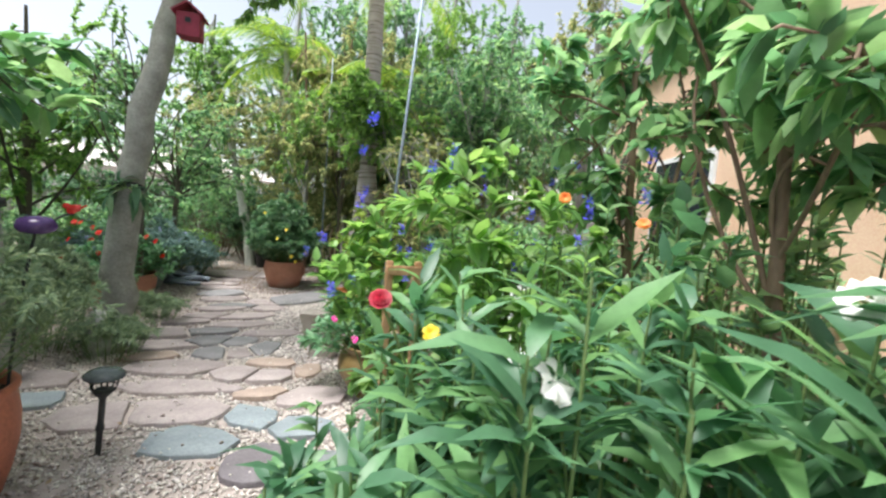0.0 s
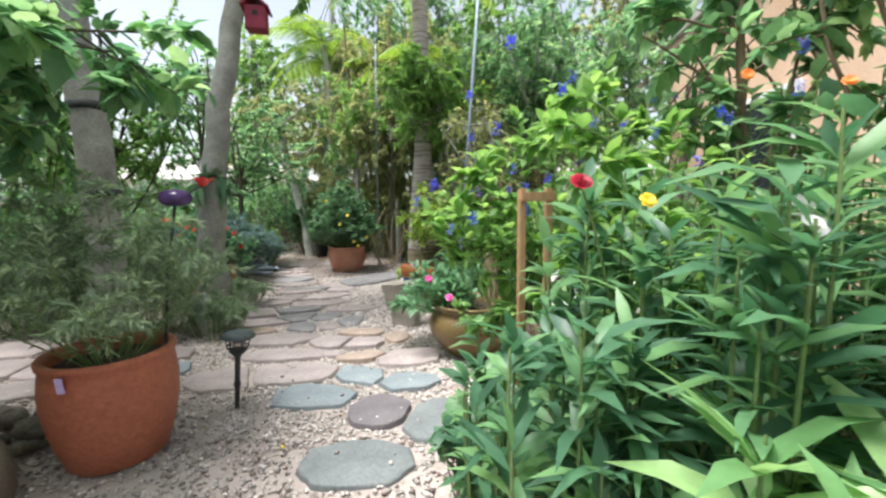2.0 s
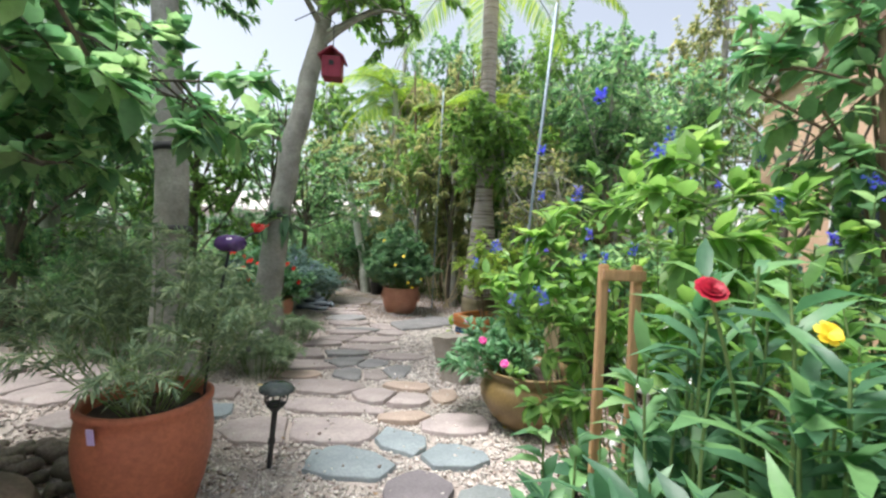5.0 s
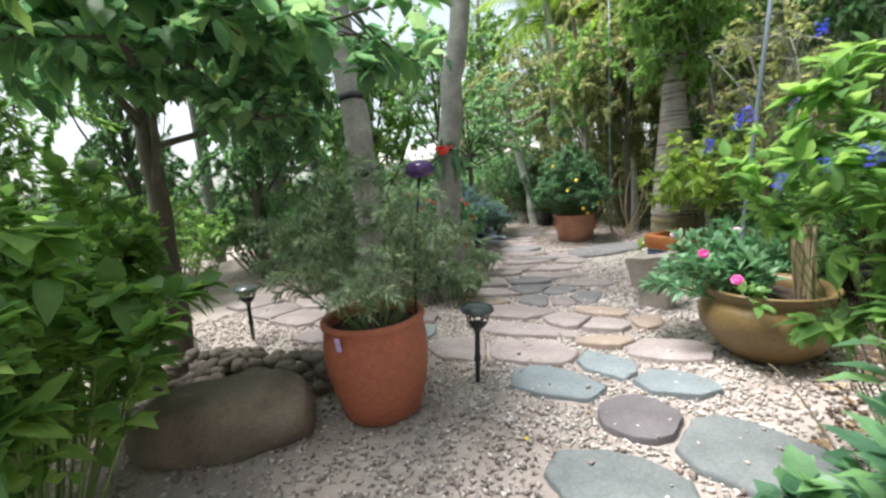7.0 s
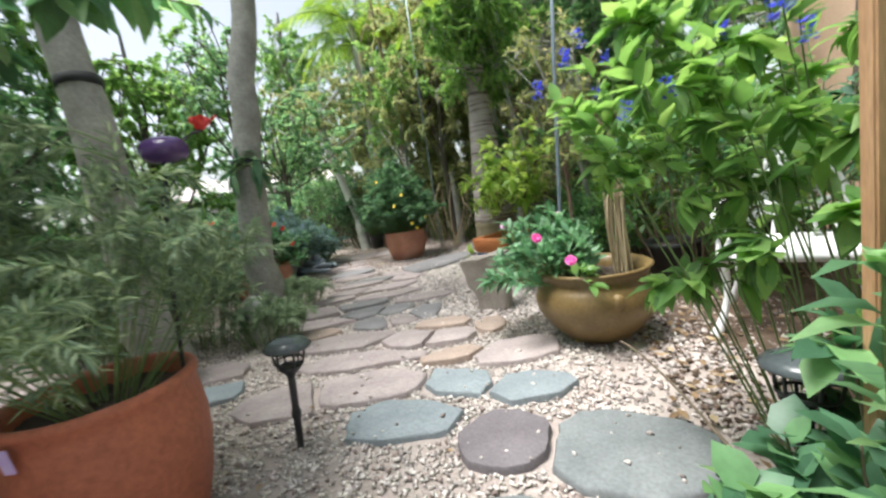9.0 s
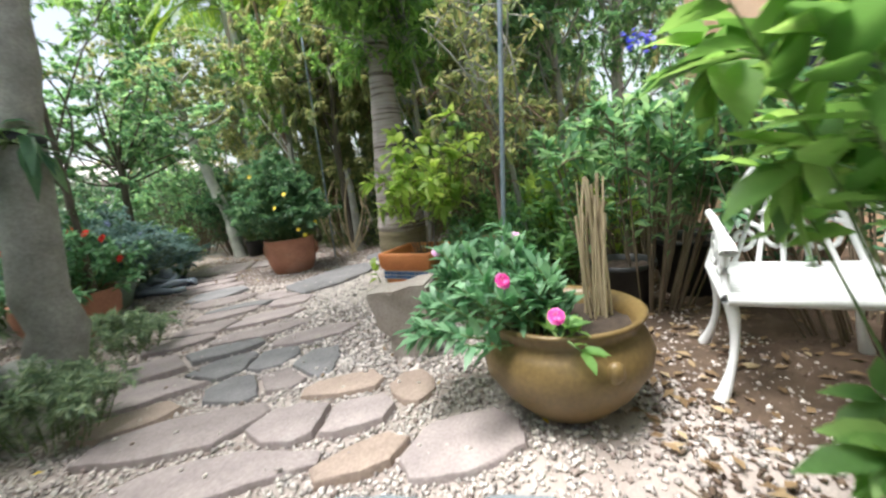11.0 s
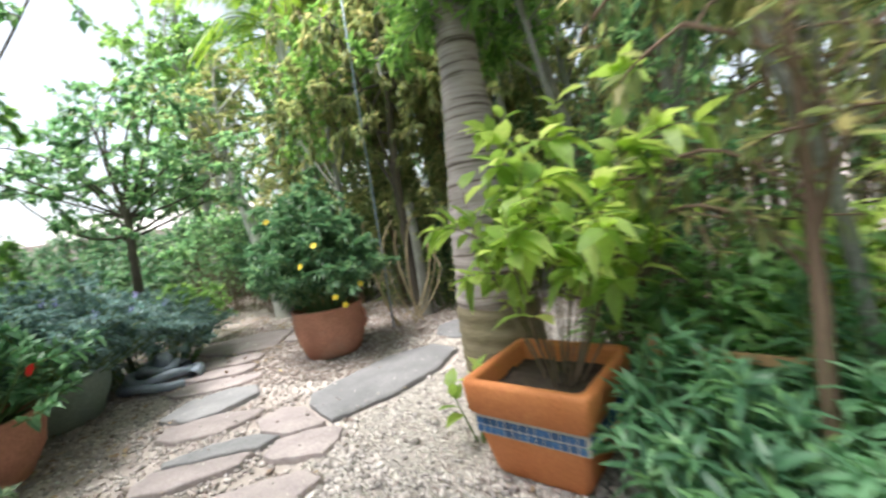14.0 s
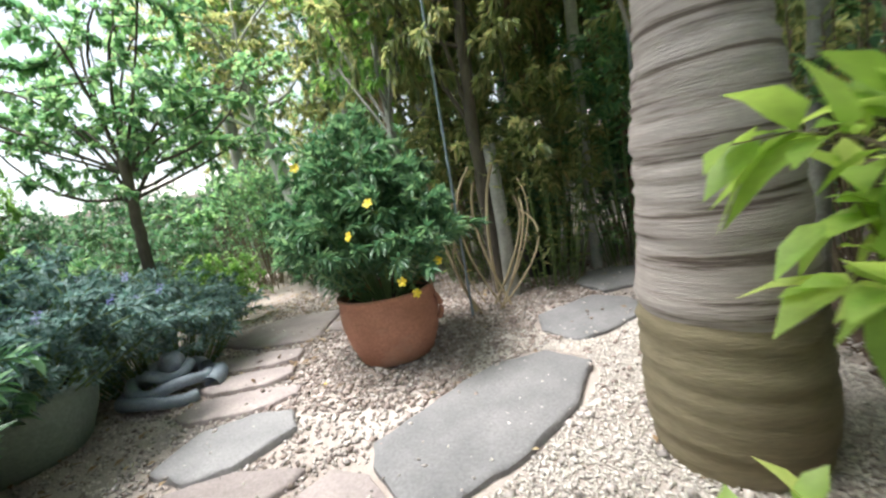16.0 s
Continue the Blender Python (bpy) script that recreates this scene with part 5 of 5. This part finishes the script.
# ---------- solar path lamps ----------
def path_lamp(place, turn=(0, 0)):
    e = thing("path_light", place, "black plastic solar path light with a cage lantern", "garden light", "solar path lights")
    e.rotation_euler = (radians(turn[0]), radians(turn[1]), 0.4)
    e.scale = (1.1, 1.1, 1.12)
    put("stake", mesh_np("stake", *tube([(0, 0, -0.05), (0, 0, 0.12), (0, 0, 0.13), (0, 0, 0.15), (0, 0, 0.16), (0, 0, 0.30)], [0.012, 0.014, 0.019, 0.019, 0.014, 0.015], 10)), BLACK_PLASTIC, e)
    put("cup", mesh_np("cup", *revolve([(0.014, 0.285), (0.020, 0.30), (0.044, 0.325), (0.048, 0.335), (0.040, 0.338), (0.001, 0.330)], 24)), BLACK_PLASTIC, e)
    for i in range(6):
        a = i * math.pi / 3
        put("cage_bar", mesh_np("cage_bar", *tube([(0.045 * math.cos(a), 0.045 * math.sin(a), 0.33), (0.056 * math.cos(a), 0.056 * math.sin(a), 0.36), (0.062 * math.cos(a), 0.062 * math.sin(a), 0.405)], 0.0042, 6)), BLACK_PLASTIC, e)
    put("ring", mesh_np("ring", *revolve([(0.054, 0.350), (0.058, 0.350), (0.058, 0.357), (0.054, 0.357), (0.054, 0.350)], 24)), BLACK_PLASTIC, e)
    put("cap", mesh_np("cap", *revolve([(0.001, 0.400), (0.078, 0.400), (0.088, 0.404), (0.09, 0.412), (0.075, 0.428), (0.045, 0.440), (0.001, 0.443)], 32)), STEEL_DARK, e, "smoked black cap with a solar cell")
    return e


STEEL_DARK = surface("smoked_cap", [(0.3, (0.05, 0.06, 0.065)), (0.7, (0.10, 0.12, 0.125))], 9, 90, 0.25, relief=0.03)
path_lamp((-1.96, 2.29, 0), (0, 4))
path_lamp((-4.14, 2.05, 0), (2, 4))
path_lamp((-0.30, 1.90, 0), (-2, 7))


# ---------- white cast-iron bench ----------
def bench():
    e = thing("garden_chair", (0.44, 3.36, 0), "white painted cast-iron garden chair with an openwork back", "chair", turn=-28)
    def scroll(c, r, turns, th, plane):
        a = np.linspace(0, turns * 2 * math.pi, 26)
        rr = r * (1 - 0.75 * np.linspace(0, 1, 26))
        p = np.zeros((26, 3))
        p[:, plane] = rr * np.cos(a)
        p[:, 2] = rr * np.sin(a)
        return tube(p + np.array(c), th, 6)
    for y in np.linspace(-0.25, 0.25, 13):
        put("slat", mesh_np("slat", *tube([(-0.29, y, 0.43), (-0.1, y, 0.425), (0.1, y, 0.425), (0.29, y, 0.43)], 0.013, 6)), WHITE_IRON, e)
    put("seat_frame", mesh_np("seat_frame", *join([tube([(-0.3, -0.27, 0.43), (0, -0.275, 0.43), (0.3, -0.27, 0.43)], 0.026, 8), tube([(-0.3, 0.27, 0.43), (0, 0.27, 0.43), (0.3, 0.27, 0.43)], 0.02, 8),
           tube([(-0.3, -0.27, 0.43), (-0.3, 0, 0.43), (-0.3, 0.27, 0.43)], 0.024, 8), tube([(0.3, -0.27, 0.43), (0.3, 0, 0.43), (0.3, 0.27, 0.43)], 0.024, 8)])), WHITE_IRON, e)
    for x in (-0.29, 0.29):
        for y in (-0.26, 0.26):
            put("leg", mesh_np("leg", *tube(curve_line((x, y, 0.42), (x * 1.12, y * 1.15, 0.0), (-x * 0.12, -y * 0.1, 0), 8), [0.026, 0.024, 0.02, 0.017, 0.016, 0.018, 0.024, 0.03], 8)), WHITE_IRON, e)
    put("backrest", mesh_np("backrest", *join(
        [tube(curve_line((-0.3, 0.28, 0.43), (0.3, 0.28, 0.43), (0, 0.12, 0.52), 16), 0.022, 8)]
        + [scroll((x, 0.31, z), r, 1.6, 0.013, 0) for x, z, r in ((-0.16, 0.56, 0.09), (0.16, 0.56, 0.09), (0, 0.58, 0.1), (-0.1, 0.74, 0.09), (0.1, 0.74, 0.09), (0, 0.87, 0.08))]
        + [tube(curve_line((x, 0.28, 0.43), (x * 0.5, 0.36, 0.92 - abs(x)), (0, 0, 0)), 0.013, 6) for x in (-0.2, -0.1, 0, 0.1, 0.2)])), WHITE_IRON, e)
    for x in (-0.3, 0.3):
        put("armrest", mesh_np("armrest", *join([tube([(x, 0.30, 0.70), (x, 0.1, 0.69), (x, -0.15, 0.66), (x, -0.27, 0.64), (x, -0.285, 0.62)], [0.02, 0.02, 0.022, 0.03, 0.035], 8),
            tube(curve_line((x, -0.26, 0.64), (x, -0.25, 0.43), (0, 0.05, 0)), 0.016, 6), scroll((x, 0.05, 0.56), 0.09, 1.7, 0.012, 1), scroll((x, -0.12, 0.54), 0.07, 1.7, 0.012, 1)])), WHITE_IRON, e)


bench()
# dark tubs under the shrubs behind the bowl
for x, y, s in ((0.15, 4.4, 1.0), (0.75, 4.6, 1.2)):
    tub = pot("nursery_pot", (x, y, 0), "large black plastic nursery pot", [(0.001, 0), (0.16 * s, 0), (0.2 * s, 0.3 * s), (0.215 * s, 0.305 * s), (0.215 * s, 0.34 * s), (0.2 * s, 0.34 * s), (0.195 * s, 0.28 * s)], BLACK_PLASTIC, 0.29 * s, 0.197 * s, "black nursery pots")

# ---------- shrubs along the house side ----------
def lance(x, y, h, n, per, L, W, m, rx, label, group="tall border plants", start=0.25, z0=0.35, flat=0.5):
    return plant("border_plant", (x, y, 0), label, "plant", rx, rx, z0 if z0 < h else 0.2, h, n, per, L, W, m, STEM_GREEN, 0.008, start, 0.95, 0.55, True, rx * 0.5, 0, flat, group)


LAB = "tall border plant with long narrow green leaves"
h1 = lance(0.22, 0.98, 1.42, 26, 22, 0.20, 0.040, LEAF_LANCE, 0.34, LAB)
h2 = lance(0.72, 0.72, 1.55, 24, 20, 0.25, 0.055, LEAF_LANCE, 0.32, LAB)
h3 = lance(-0.02, 1.22, 1.36, 22, 22, 0.17, 0.034, LEAF_LANCE, 0.26, LAB)
lance(0.65, 1.35, 1.5, 30, 22, 0.16, 0.05, LEAF_LANCE, 0.45, "dark leafy border shrub")
lance(1.25, 0.9, 1.75, 30, 24, 0.17, 0.07, LEAF_LANCE, 0.5, "broad-leaved hibiscus shrub beside the house")
lance(1.1, 1.9, 2.1, 36, 24, 0.13, 0.055, LEAF_TREE, 0.6, "tall dark-leaved hibiscus shrub")
lance(0.35, 1.75, 1.55, 30, 24, 0.12, 0.045, LEAF_BRIGHT, 0.42, "bright green leafy border shrub")
lance(0.35, 0.45, 1.0, 16, 14, 0.26, 0.058, LEAF_FRESH, 0.2, "border plant with long pale fresh green leaves")
lance(0.10, 0.66, 0.98, 12, 13, 0.24, 0.055, LEAF_FRESH, 0.16, "border plant with long pale fresh green leaves")
lance(-0.27, 0.93, 1.10, 14, 17, 0.15, 0.034, LEAF_LANCE, 0.17, LAB)
lance(-0.40, 1.24, 0.78, 12, 14, 0.11, 0.036, LEAF_LANCE, 0.14, "slender border plant with dull green leaves")
lance(-0.28, 1.44, 1.02, 12, 16, 0.10, 0.04, LEAF_TREE, 0.2, "green leafy border plant")
lance(-0.1, 0.95, 0.85, 18, 16, 0.16, 0.035, LEAF_LANCE, 0.18, LAB)
def stalked(parent, foot, tip, mesh, material, label):
    """A flower at tip on a thin bowed stalk that rises from foot, both in the plant's own measure."""
    put("flower_stalk", mesh_np("flower_stalk", *tube(curve_line(foot, tip, (0.03, 0.02, 0.03), 8), 0.0035, 6)), STEM_GREEN, parent)
    flowers(parent, mesh, material, [tip], label=label)


stalked(h3, (0.0, 0.0, 0.5), (-0.17, -0.17, 1.29), flower_mesh(9, 0.030, 0.75, 5), PETAL_RED, "deep red double flower")
stalked(h1, (0.0, -0.1, 0.5), (-0.07, -0.13, 1.22), hibiscus_mesh(0.042), PETAL_WHITE, "large white hibiscus flower")
flowers(h2, hibiscus_mesh(0.05), PETAL_WHITE, [(-0.08, 0.12, 1.40)], label="large white hibiscus flower")
flowers(h3, flower_mesh(6, 0.02, 0.5, 2), PETAL_YELLOW, [(-0.05, -0.25, 1.25)], label="small yellow flower")
flowers(h1, flower_mesh(7, 0.016, 0.5, 2), PETAL_ORANGE, [(0.15, 0.1, 1.5), (0.4, 0.2, 1.85), (0.0, 0.2, 1.55)], label="orange flower")

# woody hibiscus stems beside the house
for x, y in ((1.0, 1.5), (1.35, 1.25), (0.85, 2.3)):
    tree("tree", (x, y, 0), "slim woody shrub stems tied with teal tape", [(0, 0, -0.03), (0.03, 0.02, 1.0), (-0.05, 0.05, 2.3)], (0.03, 0.026, 0.014), BARK_BROWN,
         (-0.05, 0, 2.3, 0.65, 0.6, 0.6), 10, 24, 0.11, 0.06, LEAF_TREE, 6, True, group="woody hibiscus")
tie = thing("plant_tie", (0.92, 1.50, 1.95), "teal tape tied round a woody stem", "plant tie")
put("tape", mesh_np("tape", *tube([(-0.05, -0.05, 0), (0.05, -0.06, 0.012), (0.16, -0.03, 0.0), (0.22, 0.0, -0.02)], [0.012, 0.02, 0.02, 0.006], 6)), TEAL_TIE, tie)

# blue-flowered shrub that hangs over the gravel
q1 = plant("porterweed_shrub", (0.22, 2.30, 0), "bright green shrub with small blue flower spikes", "shrub", 0.72, 0.75, 0.95, 1.9, 19, 20, 0.11, 0.055, LEAF_BRIGHT, STEM_GREEN, 0.005, 0.42, 0.95, 0.4, True, 0.12, 3, 0.35, lean=(-0.05, -0.05))
flowers(q1, spike_mesh(0.05, 0.014), PETAL_BLUE, [(rng.uniform(-0.8, 0.5), rng.uniform(-0.8, 0.6), rng.uniform(1.15, 1.85)) for i in range(34)], "flower_spike", "small blue flower spike")
q2 = plant("porterweed_shrub", (-0.14, 2.15, 0), "arching bright green shrub with blue flower spikes over the gravel", "shrub", 0.30, 0.30, 0.98, 1.36, 14, 18, 0.10, 0.05, LEAF_BRIGHT, STEM_GREEN, 0.0035, 0.62, 0.95, 0.3, True, 0.05, 2, 0.3, lean=(-0.34, 0.05))
flowers(q2, spike_mesh(0.05, 0.014), PETAL_BLUE, [(-0.4 + rng.uniform(-0.3, 0.3), rng.uniform(-0.3, 0.3), rng.uniform(1.0, 1.35)) for i in range(8)], "flower_spike", "small blue flower spike")
plant("shrub", (-0.50, 1.60, 0), "low plant with rounded green leaves at the gravel's edge", "shrub", 0.16, 0.16, 0.15, 0.5, 10, 9, 0.09, 0.06, LEAF_LANCE, STEM_WOOD, 0.004, 0.3, twigs=1, foot=0.05)
plant("shrub", (0.06, 1.95, 0), "upright bright green shrub beside the path light", "shrub", 0.30, 0.34, 0.3, 1.22, 12, 18, 0.10, 0.055, LEAF_BRIGHT, STEM_GREEN, 0.005, 0.25, twigs=2, flat=0.4, foot=0.12)
plant("shrub", (-0.15, 1.62, 0), "low shrub with rounded green leaves by the path light", "shrub", 0.30, 0.28, 0.2, 0.88, 22, 14, 0.11, 0.07, LEAF_LANCE, STEM_WOOD, 0.006, 0.3, twigs=1)
plant("shrub", (1.1, 3.6, 0), "tall leafy shrub behind the garden chair", "shrub", 0.8, 0.9, 0.6, 1.5, 60, 24, 0.10, 0.05, LEAF_LANCE, STEM_WOOD, 0.008, 0.2, foot=0.35, twigs=1, flat=0.4)
plant("shrub", (0.35, 4.45, 0), "spreading shrub with soft green leaves", "shrub", 0.7, 0.7, 0.7, 1.55, 46, 26, 0.11, 0.04, LEAF_TREE, STEM_WOOD, 0.008, 0.25, foot=0.3, twigs=2, flat=0.5)
plant("shrub", (0.15, 5.2, 0), "yellow-green broad-leaved shrub behind the steel pole", "shrub", 0.55, 0.55, 0.35, 1.2, 36, 22, 0.15, 0.06, LEAF_YELLOW, STEM_WOOD, 0.008, 0.2, foot=0.25)
for x, y, h in ((-0.85, 4.72, 0.55), (-0.62, 4.45, 0.6), (-0.45, 4.95, 0.75), (-0.85, 5.0, 0.6)):
    plant("bed_plant", (x, y, 0), "low plant with narrow dark green leaves in whorls", "plant", 0.26, 0.26, 0.15, h * 1.1, 34, 24, 0.12, 0.026, LEAF_MINT if h > 0.58 else LEAF_LANCE, foot=0.1, start=0.2, droop=0.6, group="low bed plants")
for x, y, h in ((-0.50, 5.45, 0.9), (-0.22, 4.75, 0.95), (-0.35, 5.2, 1.0), (-0.75, 5.75, 0.8), (-0.15, 5.75, 1.1)):
    plant("bed_plant", (x, y, 0), "leafy bed plant with whorls of fresh green leaves", "plant", 0.3, 0.3, 0.2, h, 26, 20, 0.13, 0.042, LEAF_FRESH, foot=0.1, start=0.25, droop=0.6, group="low bed plants")
for x, y, h, m in ((-0.55, 6.0, 1.9, LEAF_TREE), (0.3, 6.3, 2.2, LEAF_OLIVE), (0.9, 5.4, 1.5, LEAF_TREE), (-0.35, 7.2, 2.2, LEAF_OLIVE), (1.5, 4.6, 1.4, LEAF_TREE), (1.6, 6.6, 1.6, LEAF_TREE), (1.9, 2.9, 1.6, LEAF_TREE)):
    plant("shrub", (x, y, 0), "tall twiggy shrub with small leaves", "shrub", 0.6, 0.6, 0.7, h, 44, 26, 0.075, 0.028, m, STEM_WOOD, 0.009, 0.2, foot=0.25, twigs=2, fine=False, flat=0.35, group="twiggy shrubs")
for x, y, tx, ty, h in ((-0.55, 4.85, -0.6, 4.8, 1.5), (-0.3, 4.9, -0.75, 5.1, 2.2), (0.1, 5.6, -0.5, 5.4, 2.3)):
    tree("tree", (x, y, 0), "bare-stemmed brown shrub with thin curved branches", [(0, 0, -0.03), ((tx - x) * 0.3, (ty - y) * 0.3, h * 0.5), (tx - x, ty - y, h)], (0.028, 0.02, 0.007), BARK_BROWN if h < 2 else BARK_GREY,
         ((tx - x) * 0.7, 0, h * 0.9, 0.6, 0.5, 0.5), 9, 14, 0.08, 0.03, LEAF_OLIVE, 5, group="bare-stemmed shrubs")
# tree with bare dark branches before the house wall
tree("tree", (1.7, 4.6, 0), "dark tree with bare crooked branches before the house", [(0, 0, -0.03), (-0.2, 0, 1.0), (-0.1, 0.1, 2.0)], (0.06, 0.05, 0.035), BARK_DARK, (-0.3, -0.2, 2.7, 0.9, 0.9, 0.7), 9, 4, 0.09, 0.04, LEAF_DARK, 4)

# upright bamboo stake by the border
st = thing("plant_support", (-0.28, 1.69, 0), "wooden post-and-rail support among the border plants", "plant support", turn=18)
for dx in (0, 0.11):
    part("post", move(box_bm(0.028, 0.028, 1.32, 0.004), pose(dx, 0, -0.02)), WOOD, st)
part("rail", move(box_bm(0.14, 0.02, 0.035, 0.004), pose(0.055, -0.026, 1.25)), WOOD, st)
# pale carved stone in the bed
ob = part("garden_stone", move(lumpy((0.15, 0.13, 0.27), 6.1, 0.16, 4), pose(0, 0, 0.13)), BARK_PALE, None)
ob.location = (-3.22, 3.72, 0)
tagged(ob, "upright pale grey carved stone under the tree", "stone")
plant("shrub", (-3.02, 3.55, 0), "low grey-green feathery plant at the path edge", "shrub", 0.3, 0.25, 0.1, 0.42, 40, 40, 0.06, 0.011, LEAF_GREY, STEM_GREEN, 0.003, 0.08, 0.9, 0.2, False, 0.2, 2, 0.4, "feathery shrubs")
plant("shrub", (-3.5, 4.75, 0), "low grey-green feathery plant at the path edge", "shrub", 0.28, 0.25, 0.08, 0.32, 40, 40, 0.05, 0.011, LEAF_GREY, STEM_GREEN, 0.003, 0.08, 0.9, 0.2, False, 0.2, 2, 0.4, "feathery shrubs")
# bare stem arching over the flagstones
bs_ = thing("bare_stem", (-0.28, 1.98, 0), "thin bare arching plant stem over the flagstones", "stem")
put("stalk", mesh_np("stalk", *tube(curve_line((0, 0, 0), (-0.30, 0.55, 0.30), (-0.03, 0.05, 0.08), 10), np.linspace(0.006, 0.003, 10), 6)), STEM_WOOD, bs_)

# bright shrub in front of the boulder
plant("shrub", (-2.75, 0.42, 0), "bright green shrub with broad pointed leaves", "shrub", 0.55, 0.55, 0.35, 1.35, 36, 26, 0.13, 0.088, LEAF_BRIGHT, STEM_GREEN, 0.007, 0.2, 0.95, 0.5, True, 0.2, 1, 0.4)
plant("shrub", (-3.6, 0.75, 0), "bright green shrub with broad pointed leaves", "shrub", 0.7, 0.6, 0.4, 1.6, 46, 26, 0.13, 0.088, LEAF_BRIGHT, STEM_GREEN, 0.007, 0.2, 0.95, 0.5, True, 0.25, 1, 0.4)
plant("shrub", (-4.9, 1.3, 0), "low leafy shrub beside the side path", "shrub", 0.55, 0.5, 0.3, 0.95, 40, 22, 0.11, 0.05, LEAF_BRIGHT, foot=0.3)
# grey-green shrubs behind the big pot
for x, y, h, m in ((-3.75, 3.55, 1.15, LEAF_GREY), (-4.35, 3.5, 1.1, LEAF_GREY), (-5.1, 3.5, 1.2, LEAF_TREE)):
    plant("shrub", (x, y, 0), "soft grey-green feathery shrub", "shrub", 0.45, 0.4, 0.2, h, 60, 60, 0.06, 0.011, m, STEM_GREEN, 0.003, 0.08, 0.9, 0.2, False, 0.3, 4, 0.4, "feathery shrubs")


# ---------- red bird house ----------
bh = thing("bird_house", (-2.78, 4.2, 3.0), "small dark red wooden bird house hanging beside the tree", "bird house", turn=20)
part("box", box_bm(0.20, 0.18, 0.22, 0.006), BARN_RED, bh)
for s in (-1, 1):
    part("roof_board", move(box_bm(0.17, 0.26, 0.018, 0.003), pose(s * 0.06, 0, 0.245, 0, s * 38, 0)), BARN_RED, bh)
# the box is not cut: a black block gives the shade of its entrance hole
part("entrance", move(box_bm(0.05, 0.01, 0.05, 0.004), pose(0, -0.092, 0.12)), BLACK_STRAP, bh, "small black block standing in for the shaded entrance hole")
put("hook", mesh_np("hook", *tube([(0, 0, 0.29), (0, 0, 0.6), (-0.25, 0.2, 0.8), (-0.56, 0.55, 0.86)], 0.006, 6)), BLACK_STRAP, bh)
